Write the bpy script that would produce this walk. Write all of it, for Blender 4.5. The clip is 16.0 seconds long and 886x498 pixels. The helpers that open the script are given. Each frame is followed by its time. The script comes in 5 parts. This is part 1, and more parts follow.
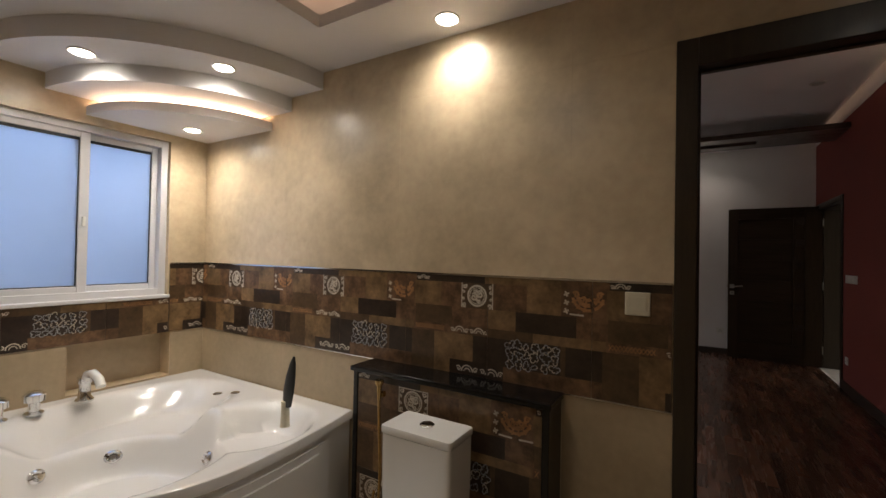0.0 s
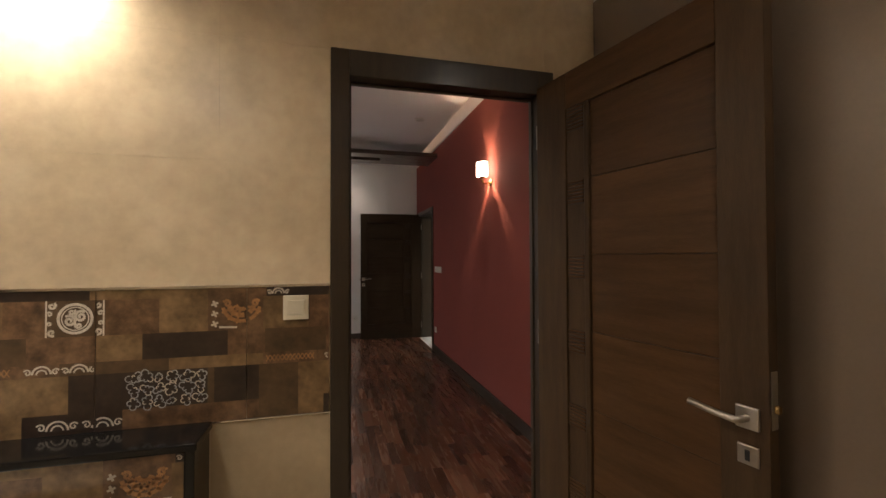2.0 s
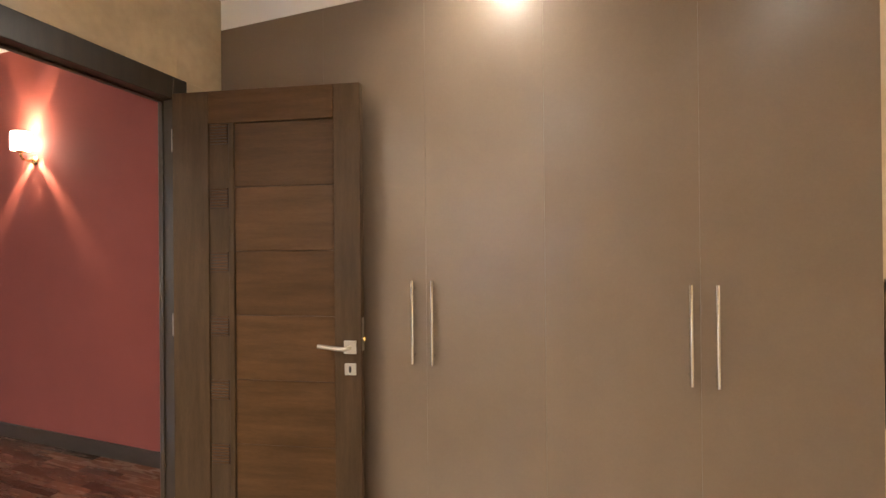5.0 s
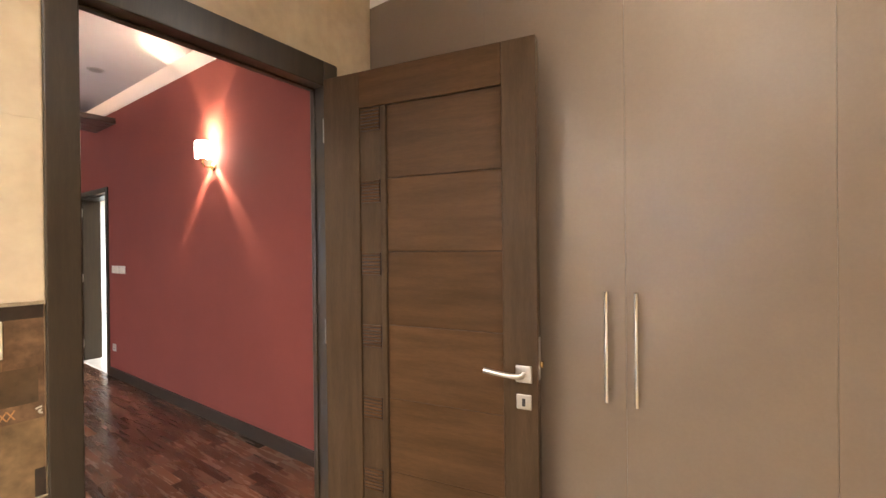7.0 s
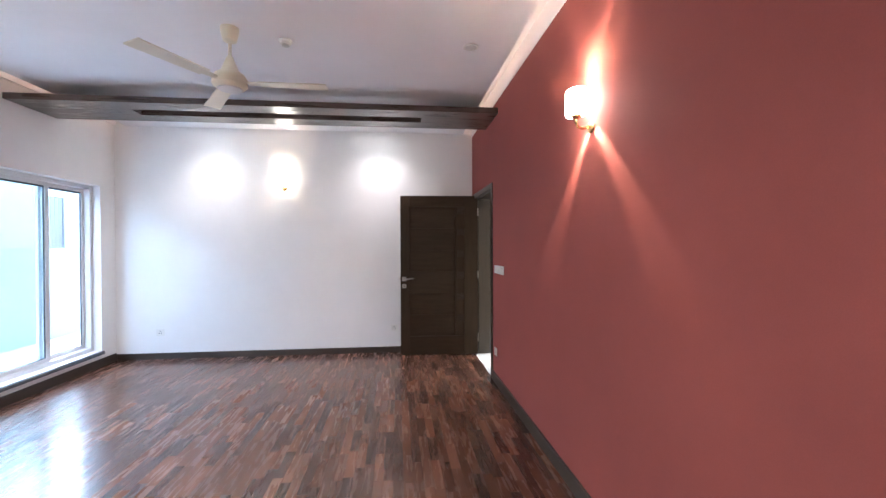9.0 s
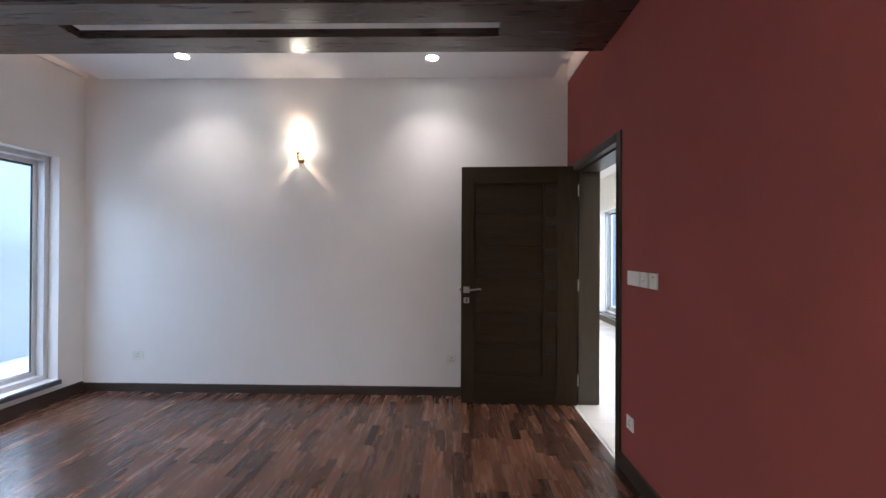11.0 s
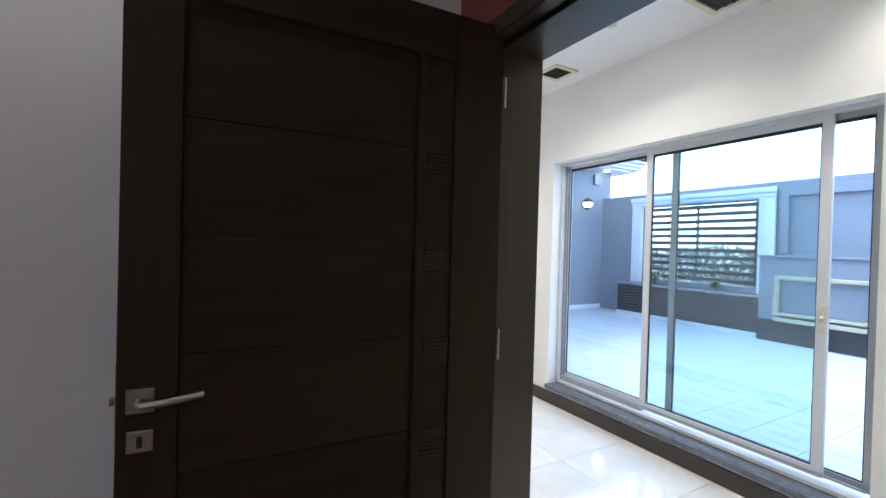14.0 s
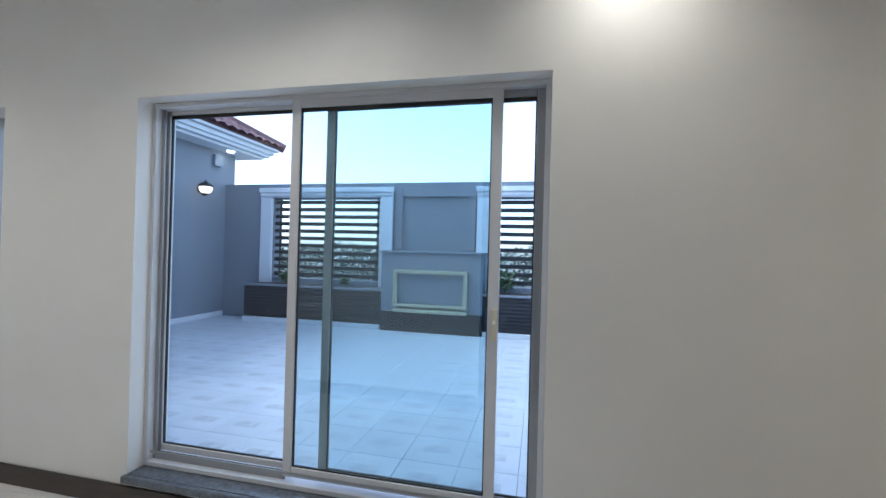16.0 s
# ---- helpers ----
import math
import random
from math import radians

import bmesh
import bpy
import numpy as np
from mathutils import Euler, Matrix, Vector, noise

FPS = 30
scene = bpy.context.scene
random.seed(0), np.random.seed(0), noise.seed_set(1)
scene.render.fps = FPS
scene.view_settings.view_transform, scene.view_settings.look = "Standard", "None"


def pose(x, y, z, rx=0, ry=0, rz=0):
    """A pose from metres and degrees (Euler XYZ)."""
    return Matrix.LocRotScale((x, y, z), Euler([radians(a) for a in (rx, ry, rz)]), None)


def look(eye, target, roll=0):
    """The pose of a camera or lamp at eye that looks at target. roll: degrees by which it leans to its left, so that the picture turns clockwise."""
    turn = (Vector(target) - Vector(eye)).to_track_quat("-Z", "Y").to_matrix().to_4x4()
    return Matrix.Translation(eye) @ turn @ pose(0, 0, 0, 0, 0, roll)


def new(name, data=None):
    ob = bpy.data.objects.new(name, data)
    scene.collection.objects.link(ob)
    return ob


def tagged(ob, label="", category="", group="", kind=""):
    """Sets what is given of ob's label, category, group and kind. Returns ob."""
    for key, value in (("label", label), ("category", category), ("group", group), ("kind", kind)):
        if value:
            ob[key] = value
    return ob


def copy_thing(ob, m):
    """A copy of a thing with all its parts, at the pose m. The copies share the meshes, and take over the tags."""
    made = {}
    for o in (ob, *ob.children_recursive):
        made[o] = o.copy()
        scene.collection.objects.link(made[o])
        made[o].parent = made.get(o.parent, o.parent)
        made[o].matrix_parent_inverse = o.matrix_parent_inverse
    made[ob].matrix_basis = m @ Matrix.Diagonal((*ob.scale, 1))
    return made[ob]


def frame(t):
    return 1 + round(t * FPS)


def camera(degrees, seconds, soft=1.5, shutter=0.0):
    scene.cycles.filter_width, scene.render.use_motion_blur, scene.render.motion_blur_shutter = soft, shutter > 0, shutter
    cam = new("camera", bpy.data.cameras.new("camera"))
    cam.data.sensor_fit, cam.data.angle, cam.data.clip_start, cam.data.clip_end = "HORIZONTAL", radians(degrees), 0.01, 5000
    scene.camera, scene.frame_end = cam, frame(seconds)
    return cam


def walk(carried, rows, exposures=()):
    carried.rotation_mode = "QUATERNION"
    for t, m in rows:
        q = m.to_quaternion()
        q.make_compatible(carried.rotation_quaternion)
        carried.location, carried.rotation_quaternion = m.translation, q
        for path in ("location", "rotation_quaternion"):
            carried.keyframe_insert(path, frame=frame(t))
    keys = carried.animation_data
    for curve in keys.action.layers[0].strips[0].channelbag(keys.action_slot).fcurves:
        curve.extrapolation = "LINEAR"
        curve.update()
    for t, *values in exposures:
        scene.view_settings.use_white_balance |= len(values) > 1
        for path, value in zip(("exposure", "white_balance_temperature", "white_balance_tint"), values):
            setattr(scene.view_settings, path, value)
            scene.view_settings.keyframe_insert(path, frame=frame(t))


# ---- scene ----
cam = camera(92.6, 16.0)
PATH = [
    (0, (0.207, 0.102, 1.367), (-0.82, 1.818, 1.396), 1.1),
    (0.5, (0.099, 0.121, 1.363), (-0.461, 2.04, 1.404), 0.8),
    (1, (0.078, 0.128, 1.359), (-0.168, 2.112, 1.4), 0.5),
    (1.5, (0.105, 0.163, 1.367), (0.112, 2.162, 1.409), 0.4),
    (2, (0.144, 0.235, 1.38), (0.65, 2.17, 1.415), -0.2),
    (2.5, (0.17, 0.261, 1.384), (1.203, 1.974, 1.408), -0.5),
    (3, (0.141, 0.219, 1.388), (1.543, 1.645, 1.4), -0.7),
    (3.5, (-0.023, 0.127, 1.375), (1.687, 1.165, 1.387), -0.5),
    (6, (-0.506, 0.145, 1.386), (1.402, 0.747, 1.392), -0.5),
    (6.5, (-0.411, 0.291, 1.372), (1.407, 1.126, 1.375), -0.3),
    (7, (-0.158, 0.479, 1.401), (1.479, 1.628, 1.393), -0.6),
    (7.5, (0.063, 0.725, 1.382), (1.441, 2.174, 1.381), -0.3),
    (8, (0.308, 1.095, 1.418), (1.438, 2.746, 1.415), -0.3),
    (8.5, (0.461, 1.437, 1.422), (1.12, 3.326, 1.416), -0.1),
    (9, (0.562, 1.813, 1.447), (0.775, 3.802, 1.429), -0.2),
    (11.3, (0.513, 3.908, 1.344), (0.47, 5.908, 1.354), 0.3),
    (12, (0.54, 4.589, 1.34), (0.513, 6.589, 1.354), 0.4),
    (12.5, (0.556, 5.035, 1.38), (0.69, 7.03, 1.382), 0.3),
    (13, (0.626, 5.468, 1.386), (0.996, 7.434, 1.371), 0.3),
    (13.5, (0.65, 5.889, 1.383), (1.311, 7.777, 1.365), 0.9),
    (14, (0.768, 6.203, 1.38), (1.746, 7.948, 1.36), 1.6),
    (14.5, (1.019, 6.527, 1.38), (2.294, 8.068, 1.367), 1.7),
    (15, (1.243, 6.744, 1.384), (2.814, 7.981, 1.37), 1.7),
    (15.5, (1.439, 6.906, 1.379), (3.292, 7.66, 1.393), 1.5),
    (16, (1.663, 6.955, 1.371), (3.613, 7.401, 1.382), 1.5),
]
EXPOSURE = [(0, 1.0, 6350, 10), (0.5, 0.97, 6450, 10), (1.0, 1.3, 6450, 10), (1.5, 1.78, 6500, 10), (2.0, 2.3, 6600, 10), (2.5, 2.9, 6600, 10), (3.5, 3.55, 6500, 10), (6, 3.9, 6300, 10), (7, 4.1, 6150, 10), (7.5, 4.15, 6000, 10), (8, 4.35, 5850, 10), (8.5, 4.25, 5550, 10), (9, 4.12, 5300, 10), (11.3, 3.1, 5550, 10), (12.5, 2.95, 5550, 10), (13.5, 2.65, 5350, 9), (14.5, 2.3, 5150, 8), (15.3, 1.95, 5200, 8), (16, 1.45, 5200, 8)]
walk(cam, [(t, look(eye, aim, roll)) for t, eye, aim, roll in PATH], EXPOSURE)

# ---- world and large lights ----
world = bpy.data.worlds.new("sky")
scene.world = world
world.use_nodes = True
wn = world.node_tree.nodes
wl = world.node_tree.links
sky = wn.new("ShaderNodeTexSky")
sky.sky_type = "NISHITA"
sky.sun_disc = False
sky.sun_elevation = radians(50)
sky.sun_rotation = radians(346)
sky.air_density = 1.0
sky.dust_density = 1.5
sky.ozone_density = 1.0
haze = wn.new("ShaderNodeHueSaturation")
haze.inputs["Saturation"].default_value = 0.5
haze.inputs["Value"].default_value = 1.3
wl.new(sky.outputs["Color"], haze.inputs["Color"])
wl.new(haze.outputs["Color"], wn["Background"].inputs["Color"])
wn["Background"].inputs["Strength"].default_value = 0.15


def lamp(kind, name, m, energy, color, **more):
    data = bpy.data.lights.new(name, kind)
    data.energy, data.color = energy, color
    for key, value in more.items():
        if key == "size":
            if kind == "AREA":
                data.size = value
            else:
                data.shadow_soft_size = value
        elif key == "size_y":
            data.shape, data.size_y = "RECTANGLE", value
        elif key == "angle":
            data.angle = radians(value)
        elif key == "cone":
            data.spot_size = radians(value)
            data.spot_blend = 1.0
    ob = new(name, data)
    ob.matrix_world = m
    return ob


WARM = (1.0, 0.66, 0.4)
SOFTWARM = (1.0, 0.9, 0.78)
sun = lamp("SUN", "sun", look((0, 0, 10), (1.0, -4.0, 3.5)), 0.4, (1.0, 0.95, 0.9), angle=18)

# ---- materials ----


def mat(name, base, rough=0.5, metal=0.0, vary=0.12, scale=6.0, fine=60.0, bump=0.05, spec=0.5, tint=None, stretch=None, emit=None, power=0.0, coat=0.0, per="none", spread=0.0):
    """A surface with a coarse and a fine variation of its colour, uneven gloss and a light relief."""
    m = bpy.data.materials.new(name)
    m.use_nodes = True
    n, l = m.node_tree.nodes, m.node_tree.links
    b = n["Principled BSDF"]
    b.inputs["Metallic"].default_value = metal
    b.inputs["Specular IOR Level"].default_value = spec
    b.inputs["Coat Weight"].default_value = coat
    b.inputs["Coat Roughness"].default_value = 0.12
    co = n.new("ShaderNodeTexCoord")
    mp = n.new("ShaderNodeMapping")
    l.new(co.outputs["Object"], mp.inputs["Vector"])
    if stretch:
        mp.inputs["Scale"].default_value = stretch
    big = n.new("ShaderNodeTexNoise")
    big.inputs["Scale"].default_value = scale
    big.inputs["Detail"].default_value = 6
    big.inputs["Roughness"].default_value = 0.6
    small = n.new("ShaderNodeTexNoise")
    small.inputs["Scale"].default_value = fine
    small.inputs["Detail"].default_value = 4
    for tex in (big, small):
        l.new(mp.outputs["Vector"], tex.inputs["Vector"])
    if per != "none":
        shift = n.new("ShaderNodeVectorMath")
        shift.operation = "ADD"
        src = n.new("ShaderNodeObjectInfo").outputs["Random"] if per == "object" else n.new("ShaderNodeNewGeometry").outputs["Random Per Island"]
        mul = n.new("ShaderNodeMath")
        mul.operation = "MULTIPLY"
        mul.inputs[1].default_value = 37.0
        l.new(src, mul.inputs[0])
        l.new(mp.outputs["Vector"], shift.inputs[0])
        l.new(mul.outputs[0], shift.inputs[1])
        for tex in (big, small):
            l.new(shift.outputs[0], tex.inputs["Vector"])
    lo = [c * (1 - vary) for c in base]
    hi = [min(1, c * (1 + vary)) for c in (tint or base)]
    ramp = n.new("ShaderNodeValToRGB")
    ramp.color_ramp.elements[0].position, ramp.color_ramp.elements[1].position = 0.32, 0.68
    ramp.color_ramp.elements[0].color = (*lo, 1)
    ramp.color_ramp.elements[1].color = (*hi, 1)
    l.new(big.outputs["Fac"], ramp.inputs["Fac"])
    mix = n.new("ShaderNodeMixRGB")
    mix.blend_type = "OVERLAY"
    mix.inputs["Fac"].default_value = min(0.6, vary * 1.6)
    l.new(ramp.outputs["Color"], mix.inputs["Color1"])
    l.new(small.outputs["Color"], mix.inputs["Color2"])
    gray = n.new("ShaderNodeRGBToBW")
    l.new(small.outputs["Color"], gray.inputs["Color"])
    l.new(gray.outputs["Val"], mix.inputs["Color2"])
    out = mix.outputs["Color"]
    if spread:
        hsv = n.new("ShaderNodeHueSaturation")
        rng = n.new("ShaderNodeMapRange")
        rng.inputs["To Min"].default_value, rng.inputs["To Max"].default_value = 1 - spread, 1 + spread
        l.new(src, rng.inputs["Value"])
        l.new(rng.outputs["Result"], hsv.inputs["Value"])
        l.new(out, hsv.inputs["Color"])
        out = hsv.outputs["Color"]
    l.new(out, b.inputs["Base Color"])
    rr = n.new("ShaderNodeMapRange")
    rr.inputs["To Min"].default_value, rr.inputs["To Max"].default_value = max(0.02, rough * 0.85), min(1, rough * 1.15)
    l.new(big.outputs["Fac"], rr.inputs["Value"])
    l.new(rr.outputs["Result"], b.inputs["Roughness"])
    if bump:
        bp = n.new("ShaderNodeBump")
        bp.inputs["Strength"].default_value = bump
        bp.inputs["Distance"].default_value = 0.01
        l.new(small.outputs["Fac"], bp.inputs["Height"])
        l.new(bp.outputs["Normal"], b.inputs["Normal"])
    if emit:
        b.inputs["Emission Color"].default_value = (*emit, 1)
        b.inputs["Emission Strength"].default_value = power
    return m


def glass(name, color=(0.93, 0.97, 0.98), base=0.03):
    """Thin pane: clear, with a slight reflection."""
    m = bpy.data.materials.new(name)
    m.use_nodes = True
    n, l = m.node_tree.nodes, m.node_tree.links
    n.remove(n["Principled BSDF"])
    tr = n.new("ShaderNodeBsdfTransparent")
    tr.inputs["Color"].default_value = (*color, 1)
    gl = n.new("ShaderNodeBsdfGlossy")
    gl.inputs["Roughness"].default_value = 0.01
    fr = n.new("ShaderNodeLayerWeight")
    fr.inputs["Blend"].default_value = 0.5
    pw = n.new("ShaderNodeMath")
    pw.operation = "POWER"
    pw.inputs[1].default_value = 4.0
    ad = n.new("ShaderNodeMath")
    ad.operation = "MULTIPLY_ADD"
    ad.inputs[1].default_value, ad.inputs[2].default_value = 0.55, base
    mx = n.new("ShaderNodeMixShader")
    l.new(fr.outputs["Facing"], pw.inputs[0])
    l.new(pw.outputs[0], ad.inputs[0])
    l.new(ad.outputs[0], mx.inputs[0])
    l.new(tr.outputs[0], mx.inputs[1])
    l.new(gl.outputs[0], mx.inputs[2])
    l.new(mx.outputs[0], n["Material Output"].inputs["Surface"])
    return m


white_paint = mat("white_paint", (0.8, 0.78, 0.76), 0.6, vary=0.03, scale=1.5, fine=220, bump=0.03)
ceiling_paint = mat("ceiling_paint", (0.83, 0.81, 0.81), 0.7, vary=0.03, scale=1.2, fine=200, bump=0.02)
cream_paint = mat("cream_paint", (0.8, 0.765, 0.71), 0.55, vary=0.03, scale=1.5, fine=220, bump=0.03)
red_paint = mat("red_paint", (0.28, 0.079, 0.066), 0.8, spec=0.12, vary=0.06, scale=2.0, fine=240, bump=0.04)
beige_tile = mat("beige_tile", (0.55, 0.435, 0.285), 0.3, vary=0.15, scale=2.4, fine=22, bump=0.02, tint=(0.62, 0.5, 0.34))
pale_tile = mat("pale_tile", (0.45, 0.355, 0.23), 0.3, vary=0.1, scale=3.0, fine=30, bump=0.02)
dark_wood = mat("dark_wood", (0.036, 0.025, 0.015), 0.32, spec=0.45, vary=0.2, scale=5, fine=60, bump=0.02, stretch=(7, 7, 0.6), coat=0.05)
door_wood = mat("door_wood", (0.074, 0.038, 0.0165), 0.42, spec=0.12, vary=0.2, scale=4, fine=60, bump=0.02, stretch=(0.7, 7, 7), coat=0.0, per="object", spread=0.12)
beam_wood = mat("beam_wood", (0.06, 0.04, 0.03), 0.28, vary=0.25, scale=4, fine=40, bump=0.03, stretch=(0.6, 6, 6), coat=0.3)
plank_a = mat("parquet_plank", (0.108, 0.049, 0.029), 0.27, spec=0.4, vary=0.09, scale=4, fine=45, bump=0.02, stretch=(8, 0.7, 1), coat=0.25, per="object", spread=0.64)
plank_b = mat("parquet_far", (0.108, 0.049, 0.029), 0.27, spec=0.4, vary=0.09, scale=4, fine=45, bump=0.02, stretch=(8, 0.7, 1), coat=0.25, per="island", spread=0.64)
grout_dark = mat("dark_joint", (0.03, 0.018, 0.012), 0.7, vary=0.1)
laminate = mat("brown_laminate", (0.175, 0.13, 0.092), 0.34, vary=0.06, scale=2, fine=120, bump=0.03)
granite = mat("black_granite", (0.007, 0.0065, 0.0065), 0.12, spec=0.35, vary=0.4, scale=60, fine=240, bump=0.0, coat=0.1)
sill_stone = mat("grey_granite", (0.12, 0.13, 0.15), 0.15, vary=0.3, scale=40, fine=180, bump=0.0)
acrylic = mat("white_acrylic", (0.83, 0.82, 0.8), 0.12, vary=0.02, scale=2, fine=50, bump=0.0, coat=0.6)
ceramic = mat("white_ceramic", (0.84, 0.83, 0.8), 0.1, vary=0.02, scale=2, fine=50, bump=0.0, coat=0.6)
chrome = mat("chrome", (0.75, 0.75, 0.75), 0.12, metal=1.0, vary=0.03, scale=20, fine=150, bump=0.0)
steel = mat("brushed_steel", (0.46, 0.43, 0.38), 0.3, metal=1.0, vary=0.06, scale=8, fine=200, bump=0.02)
brass = mat("brass", (0.55, 0.38, 0.16), 0.25, metal=1.0, vary=0.1, scale=20, fine=120, bump=0.0)
black_plastic = mat("black_plastic", (0.015, 0.015, 0.016), 0.4, vary=0.1, scale=10, fine=120, bump=0.03)
white_plastic = mat("white_plastic", (0.75, 0.73, 0.68), 0.3, vary=0.03, scale=8, fine=120, bump=0.0)
cream_plastic = mat("cream_plastic", (0.68, 0.62, 0.47), 0.32, vary=0.03, scale=8, fine=120, bump=0.0)
upvc = mat("upvc_white", (0.64, 0.635, 0.64), 0.3, vary=0.03, scale=6, fine=100, bump=0.0)
alu = mat("aluminium_grey", (0.4, 0.4, 0.4), 0.35, metal=0.6, vary=0.05, scale=6, fine=100, bump=0.0)
rubber = mat("black_gasket", (0.02, 0.02, 0.02), 0.6, vary=0.1)
marble = mat("cream_marble", (0.74, 0.715, 0.68), 0.06, vary=0.08, scale=2.2, fine=9, bump=0.0, tint=(0.78, 0.75, 0.7), coat=0.4)
marble_joint = mat("marble_joint", (0.7, 0.675, 0.64), 0.4, vary=0.1)
bath_floor = mat("bath_floor_tile", (0.42, 0.34, 0.24), 0.3, vary=0.12, scale=3, fine=30, bump=0.02)
skirting = mat("dark_skirting", (0.045, 0.032, 0.024), 0.4, vary=0.25, scale=5, fine=50, bump=0.04, stretch=(1, 1, 6))
frosted = mat("frosted_glass", (0.58, 0.72, 0.97), 0.85, vary=0.03, scale=2, fine=150, bump=0.02)
b = frosted.node_tree.nodes["Principled BSDF"]
b.inputs["Transmission Weight"].default_value = 0.85
b.inputs["IOR"].default_value = 1.35
clear = glass("clear_glass")
tinted = glass("tinted_glass", (0.8, 0.9, 0.93), 0.085)
lit_disc = mat("lit_lamp", (0.9, 0.9, 0.85), 0.4, vary=0.0, bump=0.0, emit=(1.0, 0.93, 0.8), power=9)
unlit_disc = mat("unlit_lamp", (0.55, 0.53, 0.5), 0.3, vary=0.05, bump=0.0)
lit_shade = mat("lit_shade", (0.9, 0.86, 0.8), 0.4, vary=0.02, bump=0.0, emit=(1.0, 0.84, 0.62), power=3.6)
dim_shade = mat("dim_shade", (0.9, 0.86, 0.8), 0.4, vary=0.02, bump=0.0, emit=(1.0, 0.84, 0.62), power=1.2)
lantern_glass = mat("lantern_glass", (0.7, 0.7, 0.68), 0.2, vary=0.05, bump=0.0, emit=(1.0, 0.8, 0.55), power=1.0)
patch_white = mat("patch_white", (0.36, 0.38, 0.4), 0.35, vary=0.25, scale=20, fine=70, bump=0.02)
led_strip = mat("led_strip", (0.9, 0.8, 0.6), 0.5, vary=0.0, bump=0.0, emit=(1.0, 0.64, 0.42), power=0.6)
led_tub = mat("led_tub", (0.9, 0.8, 0.6), 0.5, vary=0.0, bump=0.0, emit=(1.0, 0.68, 0.45), power=15)
grey_render = mat("grey_render", (0.225, 0.245, 0.29), 0.8, vary=0.08, scale=2, fine=120, bump=0.1)
dark_render = mat("dark_cladding", (0.022, 0.022, 0.028), 0.6, vary=0.15, scale=3, fine=90, bump=0.08)
white_trim = mat("white_stucco", (0.7, 0.72, 0.76), 0.7, vary=0.05, scale=4, fine=100, bump=0.06)
patio_tile = mat("patio_tile", (0.56, 0.59, 0.64), 0.4, vary=0.06, scale=5, fine=70, bump=0.03, per="object", spread=0.05)
patio_motif = mat("patio_motif", (0.46, 0.48, 0.52), 0.4, vary=0.2, scale=14, fine=90, bump=0.03)
patio_joint = mat("patio_joint", (0.4, 0.42, 0.45), 0.8, vary=0.1)
roof_clay = mat("roof_clay", (0.17, 0.08, 0.085), 0.7, vary=0.2, scale=5, fine=60, bump=0.1, per="object", spread=0.15)
pale_timber = mat("pale_timber", (0.46, 0.44, 0.31), 0.5, vary=0.12, scale=5, fine=60, bump=0.04, stretch=(5, 0.7, 5))
slat_metal = mat("slat_black", (0.02, 0.022, 0.025), 0.45, vary=0.1, scale=6, fine=80, bump=0.02)
leaf_green = mat("leaf_green", (0.06, 0.13, 0.045), 0.5, vary=0.3, scale=12, fine=60, bump=0.05)
soil = mat("soil", (0.06, 0.045, 0.03), 0.9, vary=0.3, scale=20, fine=90, bump=0.3)
far_green = mat("far_green", (0.13, 0.17, 0.14), 0.8, vary=0.4, scale=1.2, fine=6, bump=0.2)
earth = mat("earth", (0.26, 0.25, 0.22), 0.9, vary=0.2, scale=0.3, fine=3, bump=0.2)
neighbour = mat("neighbour_paint", (0.3, 0.325, 0.33), 0.7, vary=0.04, scale=1, fine=60, bump=0.05)
# patchwork tile colours
patch_ochre = mat("patch_ochre", (0.15, 0.09, 0.04), 0.3, vary=0.4, scale=9, fine=50, bump=0.02, tint=(0.2, 0.125, 0.06))
patch_rust = mat("patch_rust", (0.092, 0.048, 0.024), 0.3, vary=0.45, scale=14, fine=60, bump=0.02, tint=(0.15, 0.085, 0.044))
patch_dark = mat("patch_dark", (0.034, 0.021, 0.014), 0.3, vary=0.35, scale=10, fine=50, bump=0.02)
patch_brown = mat("patch_brown", (0.085, 0.051, 0.025), 0.3, vary=0.35, scale=10, fine=50, bump=0.02)
patch_cream = mat("patch_cream", (0.6, 0.54, 0.45), 0.35, vary=0.2, scale=20, fine=70, bump=0.02)
patch_gold = mat("patch_gold", (0.4, 0.2, 0.08), 0.35, vary=0.3, scale=16, fine=60, bump=0.02)

# ---- mesh helpers ----


def bx(bm, x0, x1, y0, y1, z0, z1, bevel=0.0, mi=0):
    """A box into bm, its edges eased by bevel."""
    v = [bm.verts.new(p) for p in ((x0, y0, z0), (x1, y0, z0), (x1, y1, z0), (x0, y1, z0), (x0, y0, z1), (x1, y0, z1), (x1, y1, z1), (x0, y1, z1))]
    fs = [bm.faces.new([v[i] for i in q]) for q in ((3, 2, 1, 0), (4, 5, 6, 7), (0, 1, 5, 4), (1, 2, 6, 5), (2, 3, 7, 6), (3, 0, 4, 7))]
    for f in fs:
        f.material_index = mi
    if bevel:
        es = list({e for f in fs for e in f.edges})
        r = bmesh.ops.bevel(bm, geom=es, offset=bevel, segments=2, affect="EDGES", profile=0.5)
        for f in r["faces"]:
            f.material_index = mi
    return fs


